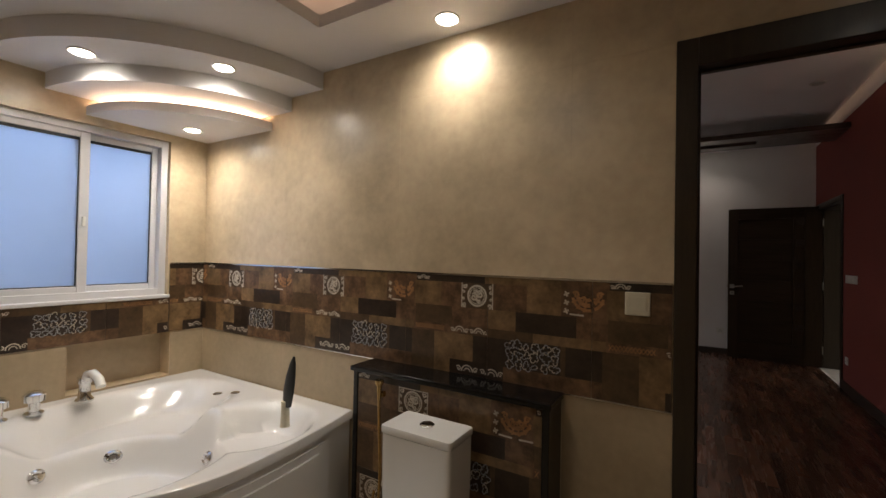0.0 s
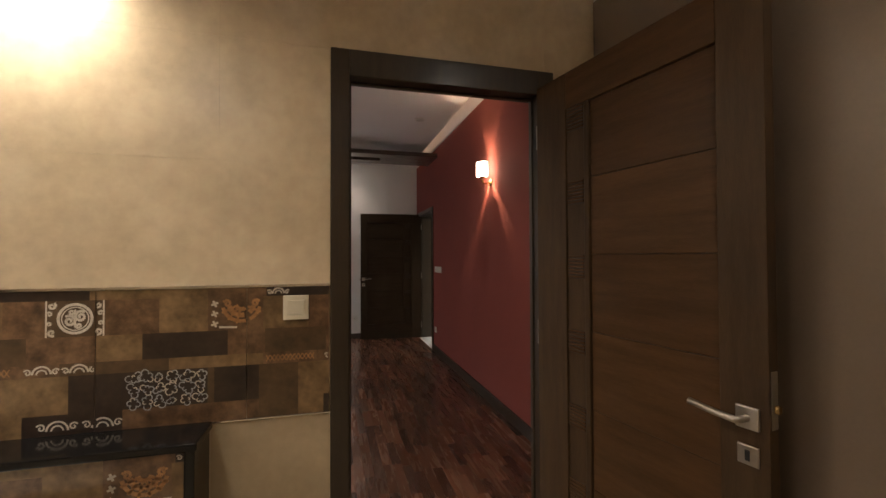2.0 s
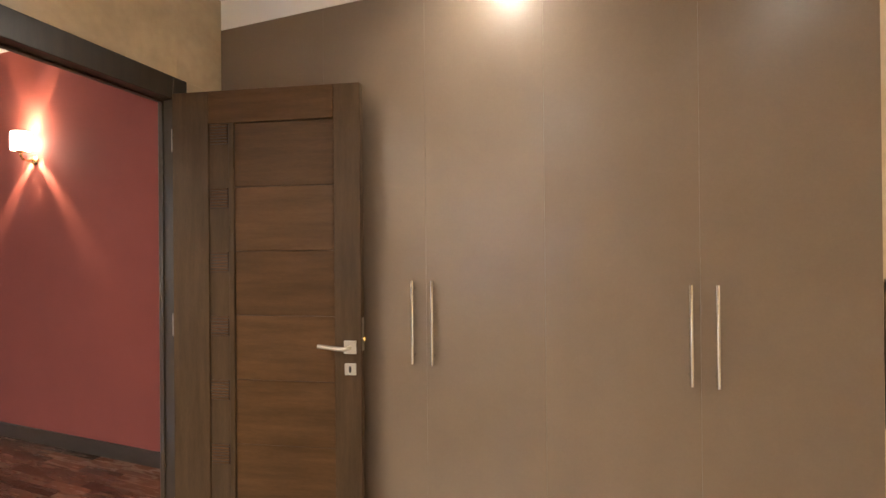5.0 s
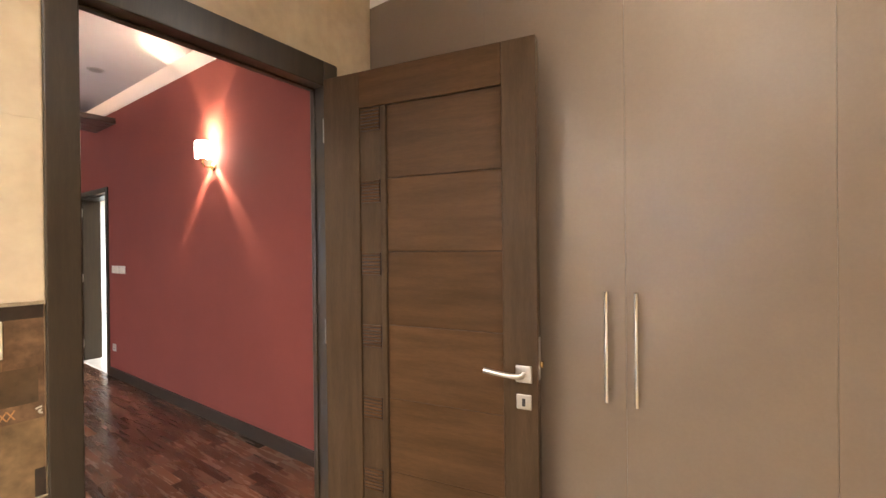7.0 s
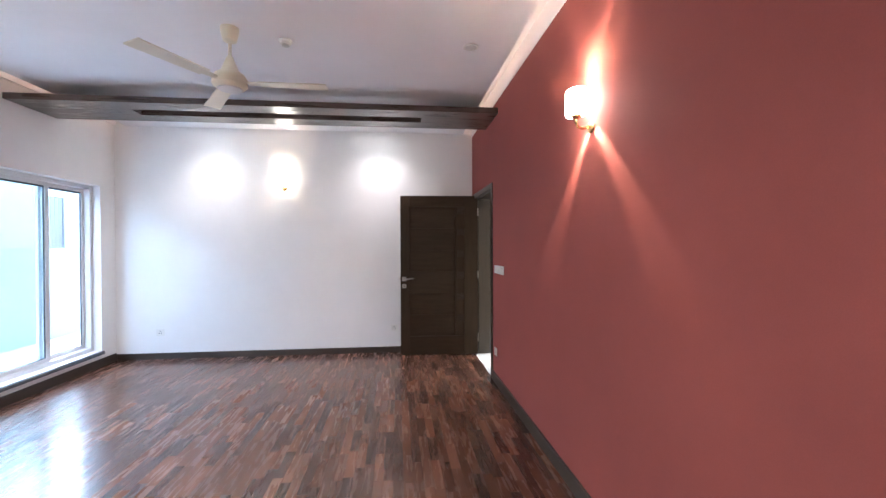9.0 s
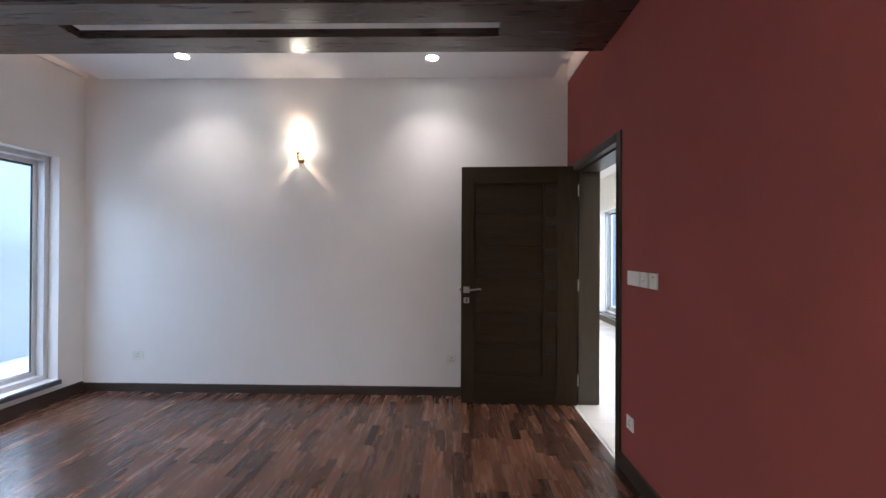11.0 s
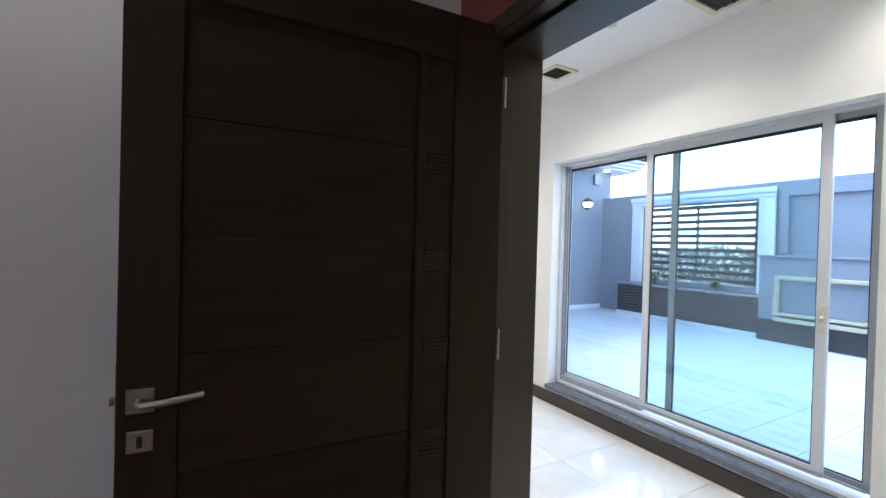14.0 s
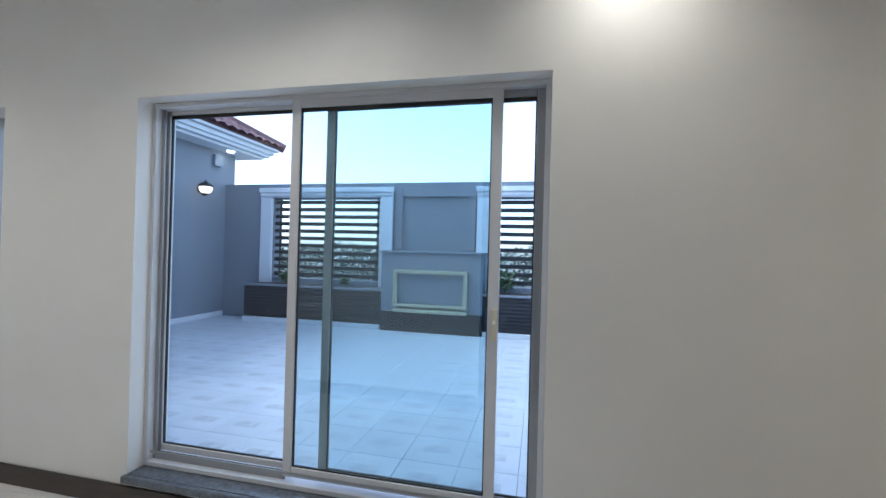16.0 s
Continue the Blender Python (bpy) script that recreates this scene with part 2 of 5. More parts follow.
def prism(bm, outline, z0, z1, mi=0):
    """An upright prism over a flat outline (anticlockwise)."""
    lo = [bm.verts.new((x, y, z0)) for x, y in outline]
    hi = [bm.verts.new((x, y, z1)) for x, y in outline]
    k = len(outline)
    fs = [bm.faces.new(hi), bm.faces.new(lo[::-1])]
    for i in range(k):
        fs.append(bm.faces.new((lo[i], lo[(i + 1) % k], hi[(i + 1) % k], hi[i])))
    for f in fs:
        f.material_index = mi
    return fs


def lathe(bm, profile, seg=24, m=None, mi=0):
    """A turned body: profile of (radius, height) from bottom to top round z, moved by m."""
    rings = []
    for r, z in profile:
        ring = []
        for i in range(seg):
            a = 2 * math.pi * i / seg
            p = Vector((r * math.cos(a), r * math.sin(a), z))
            ring.append(bm.verts.new(m @ p if m else p))
        rings.append(ring)
    for lo, hi in zip(rings, rings[1:]):
        for i in range(seg):
            bm.faces.new((lo[i], lo[(i + 1) % seg], hi[(i + 1) % seg], hi[i])).material_index = mi
    bm.faces.new(rings[0][::-1]).material_index = mi
    bm.faces.new(rings[-1]).material_index = mi


def tube(bm, points, r, seg=10, mi=0):
    """A round bar along points."""
    pts = [Vector(p) for p in points]
    rings = []
    for i, p in enumerate(pts):
        d = (pts[min(i + 1, len(pts) - 1)] - pts[max(i - 1, 0)]).normalized()
        u = d.cross(Vector((0, 0, 1)) if abs(d.z) < 0.9 else Vector((1, 0, 0))).normalized()
        w = d.cross(u)
        rings.append([bm.verts.new(p + r * (math.cos(2 * math.pi * k / seg) * u + math.sin(2 * math.pi * k / seg) * w)) for k in range(seg)])
    for a, c in zip(rings, rings[1:]):
        for k in range(seg):
            bm.faces.new((a[k], c[k], c[(k + 1) % seg], a[(k + 1) % seg])).material_index = mi
    bm.faces.new(rings[0]).material_index = mi
    bm.faces.new(rings[-1][::-1]).material_index = mi


def mesh_of(name, bm, mats, smooth=False):
    me = bpy.data.meshes.new(name)
    bmesh.ops.recalc_face_normals(bm, faces=bm.faces[:])
    bm.to_mesh(me)
    bm.free()
    for m in mats if isinstance(mats, (list, tuple)) else (mats,):
        me.materials.append(m)
    if smooth:
        for p in me.polygons:
            p.use_smooth = True
        me.set_sharp_from_angle(angle=radians(40))
    return me


def part(name, bm, mats, parent=None, label="", smooth=False):
    """Links bm as one mesh under parent, in the parent's own space."""
    ob = new(name, mesh_of(name, bm, mats, smooth))
    if parent:
        ob.parent = parent
    if label:
        tagged(ob, label)
    return ob


def boxpart(name, dims, mats, parent=None, bevel=0.0, label=""):
    bm = bmesh.new()
    bx(bm, *dims, bevel)
    return part(name, bm, mats, parent, label)


def thing(name, m, label, category, group=""):
    ob = new(name)
    ob.empty_display_size = 0.1
    ob.matrix_world = m
    return tagged(ob, label, category, group)


def setting(name, bm, mats, label, smooth=False, kind="structure"):
    ob = part(name, bm, mats, None, "", smooth)
    return tagged(ob, label, name.split("_")[0], kind=kind)


def wall_with_holes(name, axis, a0, a1, n0, n1, z0, z1, holes, mats, label, pick=None):
    """A wall along axis ('x' or 'y') from a0 to a1, between n0 and n1 across, with through openings (a, b, low, high)."""
    bm = bmesh.new()
    cuts = sorted({a0, a1, *[h[0] for h in holes], *[h[1] for h in holes]})
    for lo, hi in zip(cuts, cuts[1:]):
        mid = (lo + hi) / 2
        spans = [(z0, z1)]
        for h in holes:
            if h[0] <= mid <= h[1]:
                spans = [s for q in spans for s in ((q[0], min(q[1], h[2])), (max(q[0], h[3]), q[1])) if s[1] - s[0] > 1e-4]
        for s in spans:
            if axis == "x":
                bx(bm, lo, hi, n0, n1, *s)
            else:
                bx(bm, n0, n1, lo, hi, *s)
    bmesh.ops.remove_doubles(bm, verts=bm.verts[:], dist=1e-5)
    if pick:
        bm.normal_update()
        bmesh.ops.recalc_face_normals(bm, faces=bm.faces[:])
        for f in bm.faces:
            f.material_index = pick(f.normal, f.calc_center_median())
    return setting(name, bm, mats, label)

# ---- the plan ----
XR, YN, XW = 1.585, 7.572, -2.985   # red wall, north wall, west wall of the bedroom
YT, YS = 1.908, 1.98                # tiled wall: bathroom face, bedroom face
XB, YB = -2.95, -1.5               # bathroom west and south walls
XC = 1.29                           # wardrobe front
XV, XL = 1.81, 3.465                # living room: west face, window wall
ZB, ZL = 2.97, 2.78                 # bedroom and living room ceilings
PZ, PX, PY = 0.15, 8.1, 12.4        # patio floor, boundary wall, house wing

ground = bmesh.new()
bx(ground, -400, 400, -400, 400, -0.6, -0.25)
setting("ground", ground, earth, "dry bare earth around the house")


def face(axis, sign, there, other):
    """Picks material there for the faces whose normal goes along axis with that sign."""
    return lambda nrm, c: there if nrm["xyz".index(axis)] * sign > 0.9 else other


# bathroom to bedroom wall
zd_top = 2.685
wall_with_holes("wall_tiled", "x", XB - 0.2, XR + 0.225, YT, YS, 0, 3.2, [(0.137, 1.082, -1, 2.185)], [beige_tile, white_paint], "beige stone-look tiled bathroom wall with a doorway", face("y", -1, 0, 1))
wall_with_holes("wall_bath_west", "y", YB - 0.2, YT, XB - 0.2, XB, 0, 3.2, [(0.6, 1.65, 1.055, 2.12), (1.11, 1.675, 0.5, 0.797)], [beige_tile], "beige tiled bathroom wall with a window and a low niche")
wall_with_holes("wall_bath_south", "x", XB, XR + 0.225, YB - 0.2, YB, 0, 3.2, [], [beige_tile], "beige tiled bathroom wall")
wall_with_holes("wall_bath_east", "y", YB, YT, XR + 0.2, XR + 0.4, 0, 3.2, [], [white_paint], "plain wall behind the wardrobes")
wall_with_holes("wall_bath_return", "y", YB, -0.776, XC + 0.012, XR + 0.2, 0, zd_top, [], [beige_tile], "beige tiled wall beside the wardrobes")
boxpart("niche_back", (XB - 0.2, XB - 0.12, 1.05, 1.73, 0.45, 0.85), pale_tile)
tagged(bpy.data.objects["niche_back"], "pale tiled back of the niche over the tub", "wall", kind="structure")
# bedroom walls
wall_with_holes("wall_red", "y", YS, YN + 0.2, XR, XV, 0, 3.2, [(6.303, 7.452, -1, 2.123)], [red_paint, cream_paint], "deep red painted bedroom wall with a doorway", lambda nrm, c: 0 if nrm.x < -0.9 else 1)
wall_with_holes("wall_north", "x", XW, XR, YN, YN + 0.2, 0, 3.2, [], [white_paint], "white painted bedroom wall")
wall_with_holes("wall_west", "y", YS, YN + 0.2, XW - 0.22, XW, 0, 3.2, [(5.0, 7.31, 0.19, 2.17)], [white_paint], "white painted bedroom wall with a wide window")
wall_with_holes("wall_bedroom_south", "x", XW - 0.22, XB - 0.2, YT, YS, 0, 3.2, [], [white_paint], "white painted wall beside the bathroom")
# living room walls
wall_with_holes("wall_window", "y", 4.0, 13.0, XL, XL + 0.24, 0, 3.2, [(6.92, 9.03, 0.127, 2.135), (9.97, 12.08, 0.127, 2.135)], [cream_paint, grey_render], "cream painted wall with two wide sliding windows", lambda nrm, c: 1 if nrm.x > 0.9 else 0)
wall_with_holes("wall_living_north", "x", XV, XL, 12.2, 12.4, 0, 3.2, [], [cream_paint], "cream painted wall")
wall_with_holes("wall_living_south", "x", XV, XL, 3.8, 4.0, 0, 3.2, [], [cream_paint], "cream painted wall")
wall_with_holes("wall_living_west", "y", YN + 0.2, 12.2, XV - 0.2, XV, 0, 3.2, [], [cream_paint], "cream painted wall")

# floors
f = bmesh.new()
bx(f, XB, XR + 0.2, YB, YT, -0.2, 0)
bath_floor_ob = setting("floor_bath", f, bath_floor, "beige stone tile bathroom floor")
f = bmesh.new()
bx(f, XW, XR, YS, YN, -0.2, -0.008)
bx(f, 0.2, 1.01, YT, YS, -0.2, -0.008)
parquet = setting("floor_bedroom", f, grout_dark, "dark reddish brown parquet floor of narrow wooden strips")
f = bmesh.new()
bx(f, XR, XL, 4.0, 12.2, -0.2, -0.004)
living_floor = setting("floor_living", f, marble_joint, "polished cream marble tile floor")

# ceilings
f = bmesh.new()
bx(f, XW + 0.14, XR - 0.13, YS, YN, ZB, ZB + 0.03)
bx(f, XW, XR, YS, YN, ZB + 0.13, ZB + 0.2)
bx(f, XW, XW + 0.02, YS, YN, ZB + 0.002, ZB + 0.13)
setting("ceiling_bedroom", f, ceiling_paint, "white ceiling with a lit slot along two walls")
f = bmesh.new()
zc, zt, zd = 2.458, 2.58, 2.685
tray = (-1.37, -0.08, -0.4, 1.53)
bx(f, XB, tray[0], YB, YT, zc, zc + 0.06)
bx(f, tray[1], 0.1, YB, YT, zc, zc + 0.06)
bx(f, tray[0], tray[1], tray[3], YT, zc, zc + 0.06)
bx(f, tray[0], tray[1], YB, tray[2], zc, zc + 0.06)
bx(f, XB, 0.1, YB, YT, zt + 0.02, zt + 0.08)
bx(f, 0.1, 0.14, YB, YT, zc, zd)
bx(f, 0.14, XR + 0.2, YB, YT, zd, zd + 0.06)
setting("ceiling_bath", f, ceiling_paint, "white bathroom ceiling with a sunken lit tray")
f = bmesh.new()
bx(f, XV, 2.45, 4.0, 12.2, ZL, ZL + 0.08)
bx(f, 2.45, XL, 4.0, 12.2, ZL, ZL + 0.08)
setting("ceiling_living", f, ceiling_paint, "white living room ceiling")
f = bmesh.new()
bx(f, XW - 0.3, XL + 0.3, YB - 0.3, 13, 3.2, 3.35)
setting("ceiling_slab", f, grey_render, "flat concrete roof slab")


def arc(cx, cy, r, a0, a1, k):
    return [(cx + r * math.cos(radians(a0 + (a1 - a0) * i / k)), cy + r * math.sin(radians(a0 + (a1 - a0) * i / k))) for i in range(k + 1)]


# stepped quarter-round ceiling over the tub
tiers = thing("ceiling_tiers", pose(XB, YT, zc), "white stepped quarter-round plaster ceiling with a warm lit gap", "ceiling feature")
for r, lo, hi in ((1.21, 2.354, 2.457), (0.93, 2.264, 2.354)):
    f = bmesh.new()
    prism(f, [(0.002, -0.002)] + arc(0.002, -0.002, r, -90, 0, 40), lo - zc, hi - zc)
    part("tier", f, ceiling_paint, tiers)
f = bmesh.new()
prism(f, [(0.002, -0.002)] + arc(0.002, -0.002, 0.74, -90, 0, 40), 2.17 - zc, 2.2 - zc)
outer, inner = arc(0.002, -0.002, 0.74, -90, 0, 40), arc(0.002, -0.002, 0.72, -90, 0, 40)
prism(f, outer + inner[::-1], 2.2 - zc, 2.222 - zc)
prism(f, [(0.002, -0.002)] + arc(0.002, -0.002, 0.48, -90, 0, 30), 2.2 - zc, 2.264 - zc)
part("tier", f, ceiling_paint, tiers)
f = bmesh.new()
prism(f, arc(0.002, -0.002, 0.63, -86, -4, 36) + arc(0.002, -0.002, 0.61, -86, -4, 36)[::-1], 2.201 - zc, 2.209 - zc)
part("light_strip", f, led_tub, tiers, "glowing warm light strip")
# strips in the ceiling slots
for name, dims, label in (
    ("cove_strip", (tray[0] - 0.1, tray[0] - 0.07, tray[2], tray[3] + 0.08, zc + 0.062, zc + 0.075), "warm light strip above the ceiling tray"),
    ("cove_strip", (tray[0] - 0.05, tray[1] + 0.05, tray[3] + 0.07, tray[3] + 0.1, zc + 0.062, zc + 0.075), "warm light strip above the ceiling tray"),
    ("cove_strip", (XR - 0.2, XR - 0.18, YS + 0.3, YN - 0.1, ZB + 0.032, ZB + 0.042), "warm light strip in the ceiling slot beside the red wall"),
    ("cove_strip", (XW + 0.2, XW + 0.22, YS + 0.3, YN - 0.1, ZB + 0.032, ZB + 0.042), "warm light strip in the ceiling slot beside the window wall"),
):
    tagged(boxpart(name, dims, led_strip), label, "light strip", "cove light strips")


# timber beams below the bedroom ceiling
def beam(y0, y1, slot):
    ob = thing("ceiling_beam", pose(0, y0, 2.787), "dark stained timber ceiling board with a long slot, spanning wall to wall", "beam", "ceiling boards")
    f = bmesh.new()
    w = y1 - y0
    s0, s1 = (w - slot[2]) / 2, (w + slot[2]) / 2
    bx(f, XW, XR, 0, s0, 0, 0.058, 0.003)
    bx(f, XW, XR, s1, w, 0, 0.058, 0.003)
    bx(f, XW, slot[0], s0, s1, 0, 0.058)
    bx(f, slot[1], XR, s0, s1, 0, 0.058)
    part("board", f, beam_wood, ob)
    return ob


beam(6.05, 6.67, (-2.03, 0.82, 0.17))
beam(2.92, 3.5, (-2.03, 0.82, 0.17))

tagged(boxpart("trim_cove", (XR - 0.004, XR - 0.0003, YS, YN, 2.925, ZB + 0.13), ceiling_paint), "white painted strip at the top of the red wall", "trim", kind="structure")
# skirtings
for name, dims in (
    ("baseboard_north", (XW, XR - 0.0, YN - 0.016, YN, 0, 0.082)),
    ("baseboard_red", (XR - 0.016, XR, YS, 6.3, 0, 0.1)),
    ("baseboard_west", (XW, XW + 0.016, YS, YN - 0.016, 0, 0.1)),
    ("baseboard_window", (XL - 0.016, XL, 4.0, 12.2, 0, 0.108)),
    ("baseboard_living", (XV, XV + 0.016, 7.46, 12.2, 0, 0.108)),
):
    tagged(boxpart(name, dims, skirting, None, 0.003), "dark brown wooden skirting board", "baseboard", kind="structure")


# ---- doors ----
def door_frame(name, m, w, h, depth, label, th=0.072, lip=0.014):
    """A lining: jambs and head with a rebate; origin at the outer foot of one jamb, x along the wall, y through it."""
    ob = new(name)
    ob.matrix_world = m
    tagged(ob, label, "door frame", kind="structure")
    t = 0.072
    for nm, dims in (("jamb", (0, t, -0.012, depth + 0.012, 0, h)), ("jamb", (w - t, w, -0.012, depth + 0.012, 0, h)), ("head", (t, w - t, -0.012, depth + 0.012, h - th, h))):
        boxpart(nm, dims, dark_wood, ob, 0.004)
    for nm, dims in (("stop", (t, t + lip, 0.045, depth, 0, h - th)), ("stop", (w - t - lip, w - t, 0.045, depth, 0, h - th)), ("stop", (t + lip, w - t - lip, 0.045, depth, h - th - lip, h - th))):
        boxpart(nm, dims, dark_wood, ob, 0.003)
    return ob


def door_leaf(m, w, h, label, hinge_side, hz, flat, upright):
    """A leaf hinged at the origin along +x: stiles, rails, six boards, a strip with ribbed blocks, lever handles."""
    ob = thing("door_leaf", m, label, "door")
    t = 0.02
    s = 0.118
    boxpart("stile", (0, 0.175, -t, t, 0, h), upright, ob, 0.003)
    boxpart("stile", (w - s, w, -t, t, 0, h), upright, ob, 0.003)
    boxpart("rail", (0.175, w - s, -t, t, h - 0.145, h), flat, ob, 0.003)
    boxpart("rail", (0.175, w - s, -t, t, 0, 0.245), flat, ob, 0.003)
    boxpart("strip", (0.175, 0.27, -t + 0.008, t - 0.008, 0.245, h - 0.145), upright, ob, 0.002)
    boxpart("moulding", (0.27, 0.295, -t, t, 0.245, h - 0.145), upright, ob, 0.004)
    step = (h - 0.145 - 0.245) / 6
    for i in range(6):
        z = 0.245 + i * step
        boxpart("board", (0.295, w - s, -t + 0.011, t - 0.011, z + 0.0008, z + step - 0.0008), flat, ob, 0.002)
        f = bmesh.new()
        for k in range(7):
            zz = z + step - 0.004 - k * 0.0128
            bx(f, 0.18, 0.265, -t + 0.001, t - 0.001, zz - 0.0078, zz, 0.002)
        ribs = part("ribs", f, flat, ob)
        boxpart("backing", (0.179, 0.266, -t + 0.0055, t - 0.0055, z + step - 0.092, z + step - 0.003), grout_dark, ribs)
    boxpart("core", (0.06, w - 0.05, -0.005, 0.005, 0.1, h - 0.05), grout_dark, ob)
    for sg in (-1, 1):
        f = bmesh.new()
        bx(f, w - 0.075, w - 0.02, min(sg * t, sg * (t + 0.009)), max(sg * t, sg * (t + 0.009)), hz - 0.028, hz + 0.028, 0.003)
        rose = part("handle", f, steel, ob, "brushed steel lever handle on a square rose")
        f = bmesh.new()
        y = sg * (t + 0.045)
        tube(f, [(w - 0.047, sg * t, hz), (w - 0.047, y - sg * 0.01, hz), (w - 0.055, y, hz), (w - 0.1, y + sg * 0.002, hz + 0.003), (w - 0.14, y, hz + 0.007), (w - 0.175, y - sg * 0.004, hz + 0.01)], 0.0085, 10)
        part("lever", f, steel, rose, "", True)
        f = bmesh.new()
        bx(f, w - 0.073, w - 0.022, min(sg * t, sg * (t + 0.007)), max(sg * t, sg * (t + 0.007)), hz - 0.118, hz - 0.068, 0.003)
        esc = part("keyhole_plate", f, steel, ob, "square steel keyhole plate")
        boxpart("keyhole", (w - 0.053, w - 0.042, min(sg * (t + 0.0072), sg * (t + 0.009)), max(sg * (t + 0.0072), sg * (t + 0.009)), hz - 0.106, hz - 0.08), black_plastic, esc)
    boxpart("latch", (w, w + 0.002, -0.012, 0.012, 0.95, 1.09), steel, ob)
    f = bmesh.new()
    bx(f, w + 0.002, w + 0.014, -0.007, 0.007, 0.99, 1.01, 0.003)
    part("bolt", f, brass, ob)
    for z in (0.17, 1.0, 1.83):
        f = bmesh.new()
        tube(f, [(-0.006, hinge_side * t, z), (-0.006, hinge_side * t, z + 0.1)], 0.006, 8)
        bx(f, -0.006, -0.003, -0.018, 0.018, z, z + 0.1)
        part("hinge", f, steel, ob)
    return ob


door_wood_v = mat("door_wood_upright", (0.056, 0.034, 0.018), 0.42, spec=0.12, vary=0.2, scale=4, fine=60, bump=0.02, stretch=(7, 7, 0.7), coat=0.0, per="object", spread=0.1)
# Darker copies of the door wood: the bedroom leaf's shade is in the colour.
shaded_door = mat("shaded_door", (0.034, 0.022, 0.013), 0.45, spec=0.12, vary=0.2, scale=4, fine=60, bump=0.02, stretch=(0.7, 7, 7), per="object", spread=0.12)
shaded_door_v = mat("shaded_door_upright", (0.034, 0.022, 0.013), 0.45, spec=0.12, vary=0.2, scale=4, fine=60, bump=0.02, stretch=(7, 7, 0.7), per="object", spread=0.1)
door_frame("door_1", pose(0.137, YT, 0), 0.945, 2.185, YS - YT, "dark stained wooden door frame between bathroom and bedroom", 0.105, 0.008)
door_frame("door_2", pose(XR, 7.452, 0, 0, 0, -90), 1.149, 2.123, XV - XR, "dark stained wooden door frame in the red wall", 0.06)
door_leaf(pose(1.012, 1.885, 0.008, 0, 0, -79.0), 0.872, 2.09, "brown wooden panel door standing open against the wardrobe", 1, 0.968, door_wood, door_wood_v)
door_leaf(pose(1.612, 7.352, 0.006, 0, 0, 177.5), 1.014, 2.09, "brown wooden panel door, its shade put into the colour, standing open before the white wall", 1, 1.0, shaded_door, shaded_door_v)


# ---- windows ----
def sash(parent, y0, y1, z0, z1, x, pane_mat, w=0.05, d=0.03, bar=upvc):
    """One sliding sash in the plane x: four bars and a pane."""
    f = bmesh.new()
    for q in ((x - d / 2, x + d / 2, y0, y0 + w, z0, z1), (x - d / 2, x + d / 2, y1 - w, y1, z0, z1), (x - d / 2, x + d / 2, y0 + w, y1 - w, z0, z0 + w), (x - d / 2, x + d / 2, y0 + w, y1 - w, z1 - w, z1)):
        bx(f, *q, 0.003)
    s = part("sash", f, bar, parent)
    f = bmesh.new()
    for q in ((y0 + w, y0 + w + 0.006, z0 + w, z1 - w), (y1 - w - 0.006, y1 - w, z0 + w, z1 - w), (y0 + w, y1 - w, z0 + w, z0 + w + 0.006), (y0 + w, y1 - w, z1 - w - 0.018, z1 - w)):
        bx(f, x - 0.006, x + 0.006, *q)
    part("gasket", f, rubber, s)
    p = boxpart("pane", (x - 0.003, x + 0.003, y0 + w - 0.005, y1 - w + 0.005, z0 + w - 0.005, z1 - w + 0.005), pane_mat, s)
    p.visible_shadow = False
    return s


def window_frame(name, x0, x1, y0, y1, z0, z1, label, w=0.05):
    ob = new(name)
    tagged(ob, label, "window", kind="structure")
    f = bmesh.new()
    for q in ((y0, y0 + w, z0, z1), (y1 - w, y1, z0, z1), (y0 + w, y1 - w, z0, z0 + w), (y0 + w, y1 - w, z1 - w, z1)):
        bx(f, x0, x1, *q, 0.003)
    part("window_frame", f, upvc, ob)
    return ob


# living room windows: three tracks, a fixed light and two sliders
for y0, k in ((6.92, 1), (9.97, 2)):
    y1 = y0 + 2.11
    w = window_frame("window_%d" % k, XL + 0.09, XL + 0.2, y0, y1, 0.168, 2.135, "white framed sliding window to the terrace", 0.024)
    sash(w, y0 + 1.26, y1 - 0.012, 0.225, 2.125, XL + 0.175, clear, 0.034)
    sash(w, y0 + 0.21, y0 + 1.268, 0.225, 2.12, XL + 0.115, tinted, 0.048)
    sash(w, y0 + 0.02, y0 + 1.09, 0.225, 2.12, XL + 0.145, clear, 0.042, 0.028, alu)
    for x in (0.13, 0.16):
        boxpart("track", (XL + x - 0.002, XL + x + 0.002, y1 - 0.045, y1 - 0.024, 0.192, 2.11), alu, w)
        boxpart("track", (XL + x - 0.002, XL + x + 0.002, y0 + 1.27, y1 - 0.05, 0.192, 0.222), alu, w)
    boxpart("rail", (XL + 0.095, XL + 0.1, y0 + 0.04, y1 - 0.04, 0.237, 0.25), alu, w)
    f = bmesh.new()
    bx(f, XL + 0.085, XL + 0.1, y0 + 0.212, y0 + 0.236, 0.98, 1.12, 0.004)
    tube(f, [(XL + 0.085, y0 + 0.224, 1.06), (XL + 0.06, y0 + 0.224, 1.055), (XL + 0.055, y0 + 0.224, 1.0)], 0.008, 8)
    part("handle", f, cream_plastic, w)
    bm = bmesh.new()
    bx(bm, XL - 0.03, XL - 0.001, y0 - 0.01, y1 + 0.01, 0.128, 0.166, 0.006)
    bx(bm, XL - 0.002, XL + 0.235, y0 + 0.001, y1 - 0.001, 0.128, 0.166)
    part("window_sill", bm, sill_stone, w, "grey granite sill")
